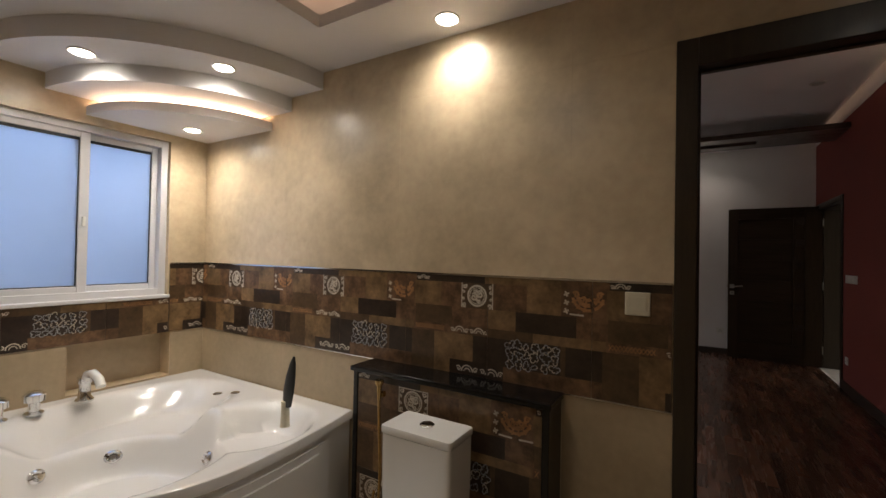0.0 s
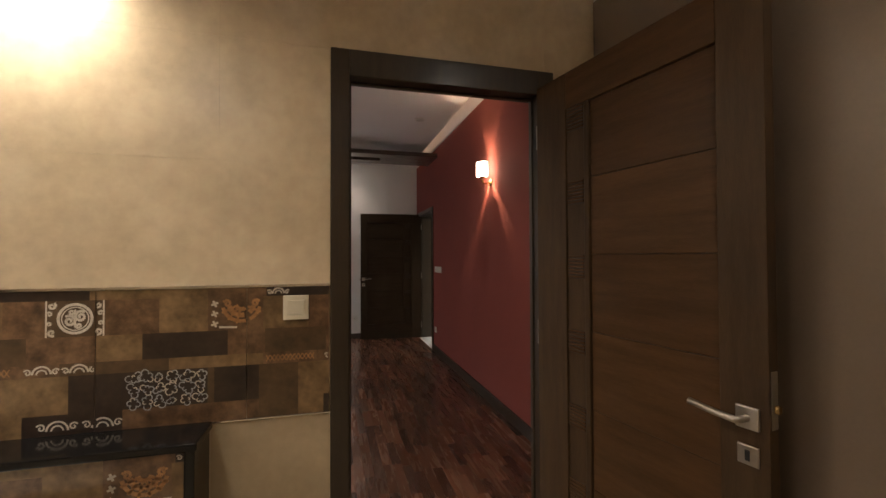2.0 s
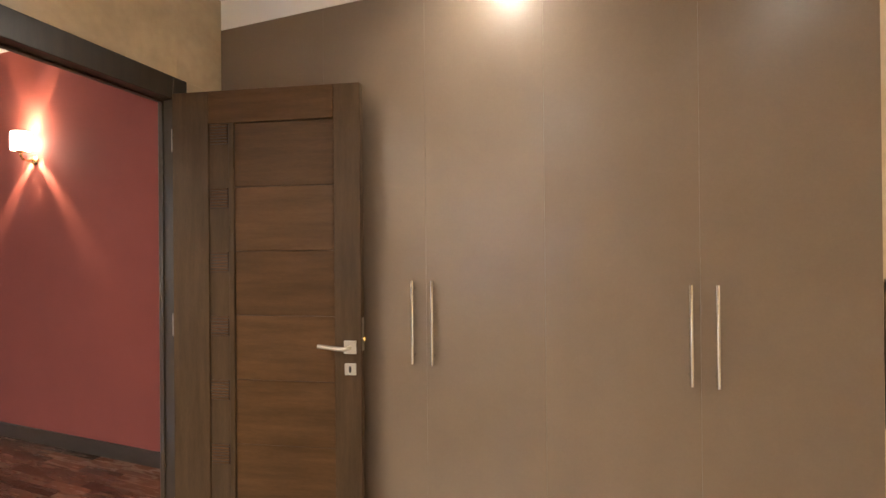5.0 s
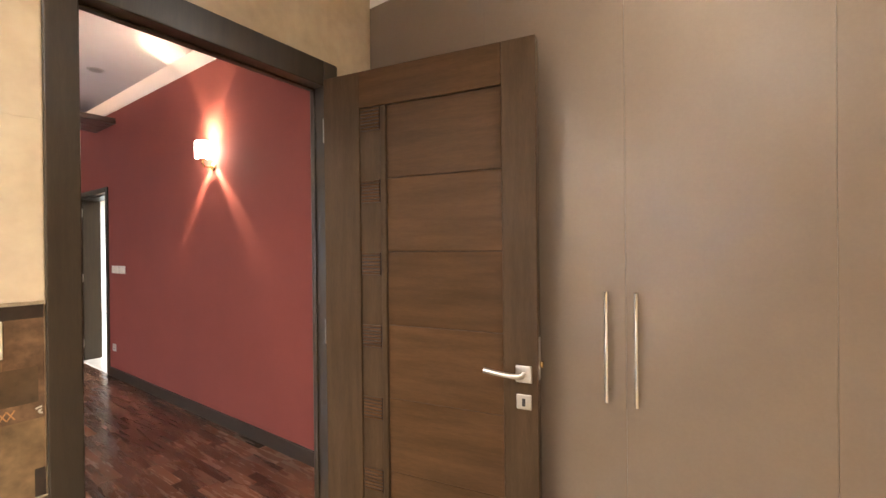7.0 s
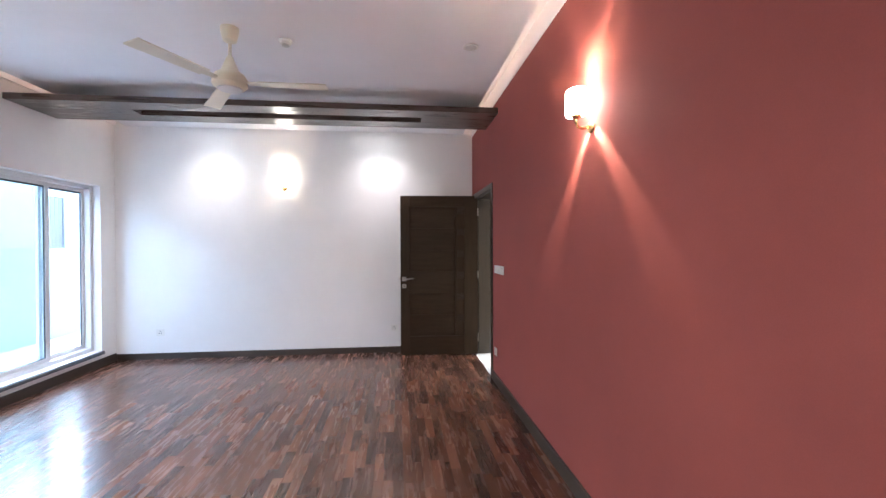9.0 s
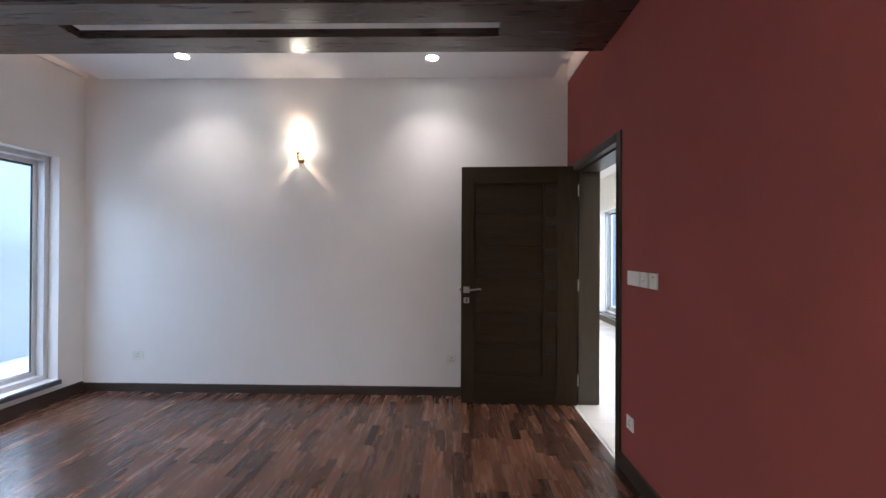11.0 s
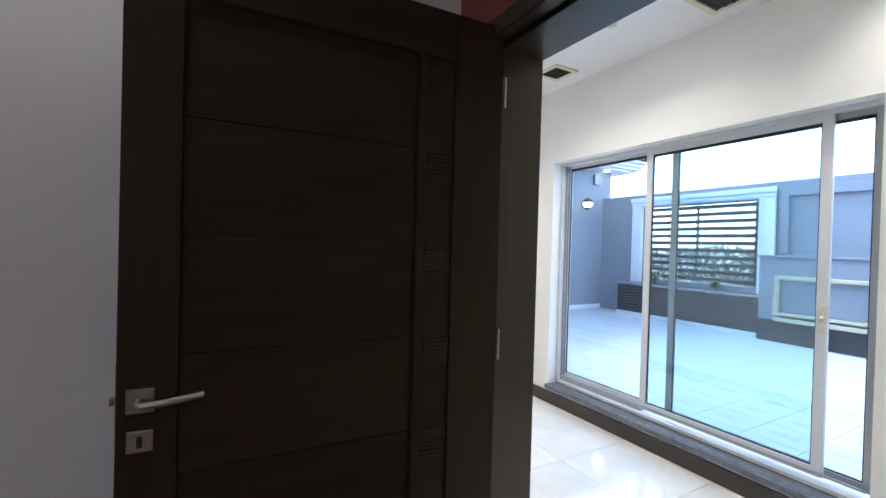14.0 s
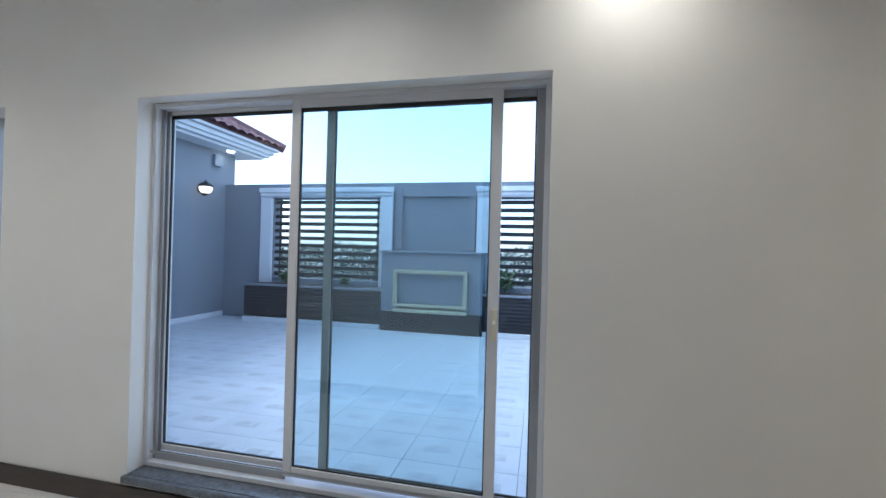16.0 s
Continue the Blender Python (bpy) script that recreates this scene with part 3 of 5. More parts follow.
# bedroom window
w = window_frame("window_3", XW - 0.2, XW - 0.09, 5.0, 7.31, 0.19, 2.17, "white framed sliding window of the bedroom", 0.045)
sash(w, 6.62, 7.28, 0.225, 2.135, XW - 0.17, clear)
sash(w, 5.03, 6.7, 0.225, 2.135, XW - 0.125, tinted)
boxpart("window_sill", (XW - 0.21, XW + 0.03, 4.99, 7.32, 0.148, 0.188), sill_stone, w, 0.005, "grey granite sill")
# bathroom window
w = window_frame("window_4", XB - 0.13, XB - 0.03, 0.6, 1.65, 1.055, 2.12, "white framed frosted sliding window over the tub", 0.045)
sash(w, 1.14, 1.62, 1.085, 2.09, XB - 0.095, frosted, 0.05)
sash(w, 0.63, 1.21, 1.085, 2.09, XB - 0.06, frosted, 0.05)
f = bmesh.new()
bx(f, XB - 0.045, XB - 0.03, 1.175, 1.192, 1.5, 1.56, 0.004)
part("catch", f, white_plastic, w)
boxpart("window_sill", (XB - 0.19, XB + 0.02, 0.59, 1.66, 1.036, 1.058), upvc, w, 0.004)


# ---- lamps of the place ----
# Some of these are unseen fill lights, added to brighten a room.
def downlight(x, y, z, watts, cone=100, color=SOFTWARM, label="round white recessed ceiling spotlight, switched on; some are added fill lights"):
    ob = thing("downlight", pose(x, y, z), label, "ceiling light", "recessed ceiling lights")
    f = bmesh.new()
    lathe(f, [(0.046, -0.001), (0.056, -0.006), (0.06, -0.004), (0.06, 0.0)], 24)
    part("rim", f, white_plastic, ob, "", True)
    f = bmesh.new()
    lathe(f, [(0.042, -0.009), (0.045, -0.0075)], 24)
    part("lens", f, lit_disc if watts else unlit_disc, ob, "glowing lens" if watts else "")
    if watts:
        lamp("SPOT", "spot", look((x, y, z - 0.02), (x, y + 0.001, z - 1)), watts, color, size=0.03, cone=cone)
    return ob


PEACH = (1.0, 0.83, 0.7)
downlight(-0.79, 1.765, zc, 10, 165)
downlight(-2.455, 0.975, 2.354, 13, 168)
downlight(-1.985, 1.43, 2.354, 13, 168)
downlight(-2.68, 1.65, 2.17, 10, 168)
# This one is added out of view, to light the tiled wall more evenly.
downlight(-0.7, 0.3, zt + 0.02, 8.2, 165)
downlight(1.0, 0.45, zd, 3.3, 165)
downlight(0.4, -0.9, zd, 0.7, 150)
downlight(-1.75, 7.1, ZB, 4.4, 122, PEACH)
downlight(0.34, 7.15, ZB, 4.4, 122, PEACH)
downlight(1.128, 5.04, ZB, 0, label="round white recessed ceiling spotlight, switched off")
# The next three stay out of view: fill added to brighten the bedroom.
downlight(-2.2, 2.5, ZB, 12, 165)
downlight(-2.2, 3.78, ZB, 12, 165)
downlight(-0.6, 2.5, ZB, 8, 165)
LIVING = (1.0, 0.85, 0.65)
downlight(3.2, 6.63, ZL, 9, 140, LIVING)
downlight(2.874, 7.8, ZL, 8, 140, LIVING)
downlight(2.78, 8.38, ZL, 8, 140, LIVING)
downlight(2.2, 9.6, ZL, 11, 150, LIVING)
downlight(2.2, 5.4, ZL, 11, 150, LIVING)
downlight(2.6, 10.8, ZL, 15, 150, LIVING)


def wall_sconce(m, watts, label, shade):
    """Bracket, arm and a curved glass shade open above and below; y points out of the wall."""
    ob = thing("wall_sconce", m, label, "wall lamp", "bedroom wall lamps")
    f = bmesh.new()
    lathe(f, [(0.032, 0), (0.036, 0.006), (0.03, 0.014), (0.012, 0.02)], 20, pose(0, 0, 0, -90))
    part("wall_plate", f, brass, ob, "", True)
    f = bmesh.new()
    tube(f, [(0, 0.015, 0), (0, 0.05, -0.012), (0, 0.078, -0.005), (0, 0.088, 0.02), (0, 0.088, 0.045)], 0.008, 10)
    lathe(f, [(0.012, 0.036), (0.029, 0.048), (0.03, 0.056), (0.02, 0.06)], 20, pose(0, 0.088, 0))
    part("arm", f, brass, ob, "", True)
    f = bmesh.new()
    k = 36
    outline = ((0.048, 0.04, 0.056), (0.069, 0.047, 0.058), (0.072, 0.05, 0.063), (0.072, 0.05, 0.179), (0.069, 0.047, 0.184), (0.045, 0.04, 0.186))
    vs = [[f.verts.new((a * math.cos(t), 0.088 + c * math.sin(t), z)) for t in [2 * math.pi * i / k for i in range(k)]] for a, c, z in outline]
    for a, c in zip(vs, vs[1:]):
        for i in range(k):
            f.faces.new((a[i], a[(i + 1) % k], c[(i + 1) % k], c[i]))
    part("shade", f, shade, ob, "glowing white glass shade", True)
    f = bmesh.new()
    lathe(f, [(0.002, 0.116), (0.005, 0.122), (0.006, 0.135), (0.005, 0.148), (0.002, 0.153)], 14, pose(0, 0.088, 0))
    part("bulb", f, lit_disc, ob, "", True)
    lamp("POINT", "bulb_light", m @ pose(0, 0.088, 0.108), watts, WARM, size=0.004)
    return ob


wall_sconce(pose(XR, 3.955, 2.07, 0, 0, 90), 5, "brass wall lamp with a white glass shade, on the red wall", lit_shade)
wall_sconce(pose(-0.91, YN, 2.2, 0, 0, 180), 0.8, "brass wall lamp with a white glass shade, on the white wall", dim_shade)


# ---- wardrobes ----
def bar_handle(parent, x, y, z0, z1):
    f = bmesh.new()
    tube(f, [(x, y, z0), (x, y, z1)], 0.0075, 10)
    for z in (z0 + 0.035, z1 - 0.035):
        tube(f, [(x, y, z), (x + 0.032, y, z)], 0.006, 8)
    part("handle", f, chrome, parent, "chrome bar handle", True)


def wardrobe(y0, y1, splits, grips):
    ob = thing("wardrobe", pose(XC, y0, 0), "tall brown laminate built-in wardrobe with chrome bar handles", "wardrobe", "built-in wardrobes")
    w = y1 - y0
    boxpart("body", (0.02, 0.48, 0.001, w - 0.001, 0, 2.532), laminate, ob)
    edges = [0] + [s - y0 for s in splits] + [w]
    for i, (a, c) in enumerate(zip(edges, edges[1:])):
        d = boxpart("door", (0, 0.019, a + 0.0003, c - 0.0003, 0.06, 2.53), laminate, ob, 0.0006)
        for g in grips:
            if a < g - y0 < c:
                bar_handle(d, -0.03, g - y0, 0.895, 1.253)
    boxpart("plinth", (0.03, 0.05, 0, w, 0, 0.058), skirting, ob)
    return ob


wardrobe(0.277, 1.29, [0.78], [0.835, 0.745])
wardrobe(-0.772, 0.277, [-0.262], [-0.226, -0.308])
wardrobe(1.29, YT - 0.003, [], [])
tagged(boxpart("trim_wardrobe", (XC + 0.004, XC + 0.03, -0.774, YT, 2.534, zd), white_paint), "white filler panel above the wardrobes", "trim", kind="structure")


# ---- bathroom things ----
BAND = [patch_ochre, patch_rust, patch_dark, patch_brown, patch_cream, patch_gold, patch_white]
# one repeat of the patchwork: rows from the top, each a height and its patches (width, colour, ornament)
ROWS = (
    (3.0, ((18, 1, ""), (12.6, 2, "half"), (23, 2, ""), (33.2, 0, ""))),
    (11.0, ((17, 1, "fan"), (14.7, 0, ""), (10.5, 1, ""), (15.5, 3, "scroll"), (15, 1, ""), (14.1, 0, ""))),
    (8.1, ((6, 2, ""), (11.6, 1, ""), (19.9, 3, ""), (18, 1, ""), (12.5, 0, ""), (18.8, 2, ""))),
    (3.8, ((17, 0, ""), (29, 1, "half"), (17, 3, "half"), (12.5, 3, ""), (11.3, 0, ""))),
    (11.5, ((2, 3, ""), (13.7, 2, ""), (12.6, 3, ""), (20, 0, ""), (15.8, 2, ""), (10.5, 2, "lace"), (12.2, 2, "lace"))),
    (6.3, ((15.7, 1, ""), (12.6, 3, ""), (8.4, 0, ""), (26, 2, "half"), (24.1, 1, ""))),
)
REPEAT = 0.932
BH = 0.472                          # height of the patchwork band
GROW = BH / 0.437


def ribbon(f, pts, w, y, mi, clip):
    """A flat painted line along pts (u, z), of width w, on the plane y; left out where it leaves clip."""
    for (a, c), (d, e) in zip(pts, pts[1:]):
        if not all(clip[0] < q < clip[1] for q in (a, d)) or not all(clip[2] < q < clip[3] for q in (c, e)):
            continue
        n = Vector((-(e - c), d - a))
        if n.length < 1e-6:
            continue
        n = n.normalized() * w * 0.62
        f.faces.new([f.verts.new((q[0], y, q[1])) for q in ((a - n.x, c - n.y), (d - n.x, e - n.y), (d + n.x, e + n.y), (a + n.x, c + n.y))]).material_index = mi


def ornament(f, kind, u0, u1, z0, z1, y, clip):
    cu, cz, w, h = (u0 + u1) / 2, (z0 + z1) / 2, u1 - u0, z1 - z0

    def curl(x, z, r, turns, start, sgn=1, k=22):
        return [(x + sgn * r * (1 - 0.85 * i / k) * math.cos(start + turns * 2 * math.pi * i / k), z + r * (1 - 0.85 * i / k) * math.sin(start + turns * 2 * math.pi * i / k)) for i in range(k + 1)]

    def ring(x, z, r, width, mi, a0=0.0, a1=2 * math.pi, k=22):
        ribbon(f, [(x + r * math.cos(a0 + (a1 - a0) * i / k), z + r * math.sin(a0 + (a1 - a0) * i / k)) for i in range(k + 1)], width, y, mi, clip)

    if kind == "scroll":
        ring(cu, cz, h * 0.4, 0.007, 4)
        ring(cu, cz, h * 0.32, 0.003, 4)
        for sx in (-1, 1):
            ribbon(f, curl(cu + sx * h * 0.13, cz + sx * h * 0.06, h * 0.16, 1.6, 0.9, sx), 0.007, y, 4, clip)
            ribbon(f, curl(cu + sx * h * 0.08, cz - sx * h * 0.19, h * 0.09, 1.3, 2.4, sx), 0.006, y, 4, clip)
            for sz in (-1, 1):
                ribbon(f, curl(cu + sx * w * 0.39, cz + sz * h * 0.37, h * 0.1, 1.2, sz * 2.2, sx), 0.006, y, 4, clip)
                ribbon(f, curl(cu + sx * w * 0.43, cz + sz * h * 0.14, h * 0.07, 1.1, sz * 0.6, sx), 0.005, y, 4, clip)
        for z in (z0 + 0.003, z1 - 0.003):
            ribbon(f, [(u0, z), (u1, z)], 0.004, y, 4, clip)
        for u in (u0 + 0.003, u1 - 0.003):
            ribbon(f, [(u, z0), (u, z1)], 0.004, y, 4, clip)
    elif kind == "fan":
        mid = u0 + w * 0.6
        for q, width in ((0.16, 0.012), (0.34, 0.014), (0.52, 0.01)):
            ring(mid, z1 - h * 0.22, q * h, width, 5, math.pi * 1.06, math.pi * 1.94, 12)
        for i in range(6):
            a = math.pi * (1.14 + 0.72 * i / 5)
            ribbon(f, [(mid + 0.2 * h * math.cos(a), z1 - h * 0.22 + 0.2 * h * math.sin(a)), (mid + 0.6 * h * math.cos(a), z1 - h * 0.22 + 0.6 * h * math.sin(a))], 0.006, y, 5, clip)
        for sx in (-1, 1):
            ribbon(f, curl(mid + sx * h * 0.4, z1 - h * 0.2, h * 0.12, 1.3, 0.4, sx, 14), 0.007, y, 5, clip)
            ribbon(f, [(mid + sx * h * 0.62, z0 + h * 0.1), (mid + sx * h * 0.12, z0 + h * 0.08)], 0.006, y, 4, clip)
        for k in range(3):
            for d in range(4):
                a = d * math.pi / 2 + 0.4
                ribbon(f, [(u0 + w * 0.12, z1 - h * (0.2 + 0.3 * k)), (u0 + w * 0.12 + 0.1 * h * math.cos(a), z1 - h * (0.2 + 0.3 * k) + 0.1 * h * math.sin(a))], 0.006, y, 4, clip)
    elif kind == "lace":
        pick = random.Random(int(u0 * 1000))
        for i in range(3):
            for j in range(3):
                a, c = u0 + w * (i + 0.5) / 3, z0 + h * (j + 0.5) / 3
                turn = pick.uniform(0, 3)
                for d in range(5):
                    g = turn + d * 2 * math.pi / 5
                    q = h * pick.uniform(0.04, 0.13)
                    ring(a + q * 1.1 * math.cos(g), c + q * 1.1 * math.sin(g), q * 0.7, 0.003, pick.choice((6, 6, 4)), g - 2, g + 2, 8)
    elif kind == "half":
        rr = min(0.62 * h, 0.03)
        spots = [u1 - rr * 1.9] if w > 0.2 else [u0 + w * 0.3]
        if h > 0.05:
            spots.append(spots[0] - rr * 4.2)
        for u in spots:
            ring(u, z0 + 0.25 * h, rr, 0.005, 4, 0.0, math.pi, 10)
            ring(u, z0 + 0.25 * h, rr * 0.55, 0.004, 4, 0.0, math.pi, 8)
            for sx in (-1, 1):
                ribbon(f, curl(u + sx * rr * 1.5, z0 + 0.42 * h, rr * 0.45, 1.2, 0.5, sx, 12), 0.004, y, 4, clip)
        if w > 0.25 and h < 0.05:
            n = int(w * 0.6 / 0.014)
            for up in (0, 1):
                ribbon(f, [(u0 + 0.01 + 0.014 * i, z0 + h * (0.22 if (i + up) % 2 else 0.78)) for i in range(n)], 0.0022, y, 5, clip)


def band_tile(u0, u1, z0, z1):
    """A mesh of the patchwork between u0 and u1 of its run (0: start of a repeat), z from its foot at 0 up to BH."""
    f = bmesh.new()
    total = BH
    bx(f, u0, u1, 0.0, 0.006, z0, z1, 0, 3)
    clip = (u0 + 0.002, u1 - 0.002, z0, z1)
    first = math.floor(u0 / REPEAT)
    top = total
    for hh, cells in ROWS:
        hh *= GROW
        lo, hi = max(z0, top - hh / 100), min(z1, top)
        for rep in range(first, math.floor(u1 / REPEAT) + 1):
            u = rep * REPEAT
            for w, mi, orn in cells:
                w *= REPEAT / 0.868
                a, c = max(u0, u), min(u1, u + w / 100)
                if c - a > 0.002 and hi - lo > 0.002:
                    f.faces.new([f.verts.new(q) for q in ((a, -0.0006, lo), (c, -0.0006, lo), (c, -0.0006, hi), (a, -0.0006, hi))]).material_index = mi
                    if orn:
                        ornament(f, orn, u, u + w / 100, top - hh / 100, top, -0.0012, clip)
                u += w / 100
        top -= hh / 100
    me = bpy.data.meshes.new("tile")
    f.to_mesh(me)
    f.free()
    for m in BAND:
        me.materials.append(m)
    return me


def run_of_band(parent, m, start, length, z0=0.0, z1=BH, size=0.466):
    """Lays patchwork tiles side by side from the pose m along its x."""
    x = 0.0
    while x < length - 0.01:
        w = min(size, length - x)
        ob = new("tile", band_tile(start + x, start + x + w - 0.0015, z0, z1))
        ob.parent = parent
        ob.matrix_world = m @ pose(-start, 0, 0)
        x += w


ZT = 0.798
tiled = bpy.data.objects["wall_tiled"]
west = bpy.data.objects["wall_bath_west"]
shift = -1.214 - XB
run_of_band(tiled, pose(XB, YT - 0.007, ZT), REPEAT * 3 - shift, 0.134 - XB)
run_of_band(west, pose(XB + 0.007, 1.662, ZT, 0, 0, 90), 0.3, YT - 0.01 - 1.662)
run_of_band(west, pose(XB + 0.007, YB, ZT, 0, 0, 90), 0.1, 1.66 - YB, 0, 0.236)
run_of_band(west, pose(XB + 0.007, YB, ZT + 0.238, 0, 0, 90), 0.1, 0.58 - YB, 0, 0.232)
run_of_band(bpy.data.objects["wall_bath_return"], pose(XC + 0.005, -0.778, ZT, 0, 0, -90), 0.3, 0.66)
for name, dims in (
    ("trim_band", (XB, 0.135, YT - 0.011, YT - 0.0002, ZT + BH + 0.001, ZT + BH + 0.009)),
    ("trim_band_west", (XB + 0.0002, XB + 0.011, 1.662, YT - 0.012, ZT + BH + 0.001, ZT + BH + 0.009)),
    ("trim_band_low", (XB, -1.288, YT - 0.009, YT - 0.0002, ZT - 0.006, ZT - 0.001)),
    ("trim_band_door", (-0.273, 0.135, YT - 0.009, YT - 0.0002, ZT - 0.006, ZT - 0.001)),
    ("trim_band_return", (XC + 0.0, XC + 0.011, -1.49, -0.778, ZT + BH + 0.001, ZT + BH + 0.009)),
):
    tagged(boxpart(name, dims, chrome), "thin metal trim along the patterned tile band", "trim", kind="structure")


# large plain tiles above and below the band
def plain_tiles(parent, x0, x1, z0, z1, w, h, material):
    z = z0
    while z < z1 - 0.01:
        hh = min(h, z1 - z)
        x = x0
        while x < x1 - 0.01:
            ww = min(w, x1 - x)
            boxpart("tile", (x + 0.0004, x + ww - 0.0004, YT - 0.0016, YT - 0.0003, z + 0.0004, z + hh - 0.0004), material, parent)
            x += ww
        z += hh


plain_tiles(tiled, XB, 0.135, ZT + BH + 0.01, zc - 0.001, 0.9, 0.45, beige_tile)
plain_tiles(tiled, 0.142, XC, 2.188, 2.684, 0.9, 0.45, beige_tile)
plain_tiles(tiled, XB, -1.288, 0.0, ZT - 0.007, 0.9, 0.42, pale_tile)
plain_tiles(tiled, -0.273, 0.135, 0.0, ZT - 0.007, 0.9, 0.9, pale_tile)
bmw = bmesh.new()
for q in ((YB, 1.108, 0, ZT - 0.007), (1.677, YT - 0.005, 0, ZT - 0.007), (1.108, 1.677, 0, 0.498)):
    bx(bmw, XB + 0.0003, XB + 0.004, *q)
part("tile", bmw, pale_tile, west)

# boxed-in ledge behind the toilet
ledge = thing("ledge", pose(-1.285, 1.735, 0), "low tiled pipe box with a polished black granite top and edges", "ledge")
boxpart("core", (0.02, 0.99, 0.01, YT - 1.74, 0, 0.77), beige_tile, ledge)
boxpart("granite_top", (-0.01, 1.02, -0.02, YT - 1.738, 0.774, 0.8), granite, ledge, 0.006, "polished black granite top")
for a in (0.0, 0.98):
    boxpart("granite_edge", (a, a + 0.03, -0.004, YT - 1.738, 0, 0.774), granite, ledge, 0.004)
for z0, z1, s in ((0.3, 0.772, 0.169), (0.0, 0.298, 0.4)):
    for a, w in ((0.031, 0.474), (0.506, 0.474)):
        ob = new("tile", band_tile(s + a, s + a + w - 0.001, BH - (z1 - z0), BH))
        ob.parent = ledge
        ob.matrix_local = pose(-s, 0.002, z1 - BH)


# toilet
def squircle(cx, cy, a, b, n=3.2, k=36):
    out = []
    for i in range(k):
        t = 2 * math.pi * i / k
        c, s = math.cos(t), math.sin(t)
        out.append((cx + a * math.copysign(abs(c) ** (2 / n), c), cy + b * math.copysign(abs(s) ** (2 / n), s)))
    return out


def loft(f, loops, mi=0, cap=(True, True)):
    rows = [[f.verts.new(p) for p in lp] for lp in loops]
    k = len(rows[0])
    for a, c in zip(rows, rows[1:]):
        for i in range(k):
            f.faces.new((a[i], a[(i + 1) % k], c[(i + 1) % k], c[i])).material_index = mi
    if cap[0]:
        f.faces.new(rows[0][::-1])
    if cap[1]:
        f.faces.new(rows[-1])


wc = thing("toilet", pose(-0.735, 1.575, -0.062), "white ceramic close-coupled toilet with a chrome flush button", "toilet")
f = bmesh.new()
loft(f, [[(x, y, z) for x, y in squircle(0, 0, a, b, 16, 60)] for a, b, z in ((0.158, 0.09, 0.36), (0.162, 0.094, 0.5), (0.163, 0.095, 0.695))])
part("cistern", f, ceramic, wc, "", True)
f = bmesh.new()
loft(f, [[(x, y, z) for x, y in squircle(0, 0, a, b, 20, 60)] for a, b, z in ((0.164, 0.096, 0.698), (0.166, 0.098, 0.701), (0.166, 0.098, 0.725), (0.164, 0.096, 0.728))])
lid = part("cistern_lid", f, ceramic, wc, "", True)
f = bmesh.new()
lathe(f, [(0.03, 0.728), (0.031, 0.734), (0.026, 0.738), (0.012, 0.739)], 24)
part("flush_button", f, chrome, lid, "round chrome flush button", True)
f = bmesh.new()
loft(f, [[(x, y - 0.22 + dy, z) for x, y in squircle(0, 0, a, b, 2.4)] for a, b, dy, z in ((0.11, 0.24, 0.06, 0), (0.11, 0.24, 0.06, 0.12), (0.16, 0.29, 0.02, 0.3), (0.18, 0.31, 0, 0.385))])
part("bowl", f, ceramic, wc, "", True)
f = bmesh.new()
loft(f, [[(x, y - 0.235, z) for x, y in squircle(0, 0, a, a * 1.6, 2.4)] for a, z in ((0.183, 0.388), (0.185, 0.4), (0.18, 0.418), (0.15, 0.422))])
part("seat_lid", f, ceramic, wc, "closed white seat lid", True)

spray = thing("bidet_spray", pose(-1.085, 1.733, 0.65), "brass bidet spray with a hose on the patterned tiles", "bidet spray")
f = bmesh.new()
bx(f, -0.012, 0.012, -0.03, 0.0, 0.03, 0.055, 0.004)
part("holder", f, brass, spray)
f = bmesh.new()
lathe(f, [(0.008, 0.02), (0.011, 0.06), (0.014, 0.09), (0.022, 0.1), (0.022, 0.115)], 16, pose(0, -0.04, 0))
part("spray_head", f, brass, spray, "", True)
f = bmesh.new()
tube(f, [(0, -0.04, 0.02), (0.004, -0.04, -0.1), (0.012, -0.035, -0.3), (0.0, -0.03, -0.5), (-0.03, -0.02, -0.55), (-0.05, -0.012, -0.48), (-0.052, 0.0, -0.44)], 0.007, 8)
part("hose", f, brass, spray, "", True)


# corner tub
def tub_outline():
    """Square back corner against the walls, bowed front."""
    back = [(-2.615, 0.46), (-2.615, 1.9), (-1.235, 1.9)]
    front = [(-1.2, 1.72), (-1.165, 1.40), (-1.17, 1.13), (-1.24, 0.93), (-1.42, 0.71), (-1.72, 0.55), (-2.1, 0.48)]
    curve = [front[0]] * 2 + front + [back[0]] * 2
    out = []
    for i in range(1, len(curve) - 2):
        p0, p1, p2, p3 = (Vector(curve[i + j - 1]) for j in range(4))
        if (p2 - p1).length < 1e-6:
            continue
        for j in range(6):
            t = j / 6
            out.append(0.5 * (2 * p1 + (p2 - p0) * t + (2 * p0 - 5 * p1 + 4 * p2 - p3) * t * t + (3 * p1 - p0 - 3 * p2 + p3) * t ** 3))
    fill = []
    for a, c in zip(back, back[1:] + [front[0]]):
        fill += [Vector(a).lerp(Vector(c), j / 8) for j in range(8)]
    return fill + out


tub = thing("bathtub", Matrix.Translation((-0.094, -0.114, 0)) @ Matrix.Diagonal((1.09, 1.06, 0.817, 1)), "glossy white acrylic corner whirlpool tub with a panelled apron", "bathtub")
OUT = [p for a, c in zip(tub_outline(), tub_outline()[1:] + tub_outline()[:1]) for p in (a, a.lerp(c, 0.5))]
CEN = Vector((-1.93, 1.27))


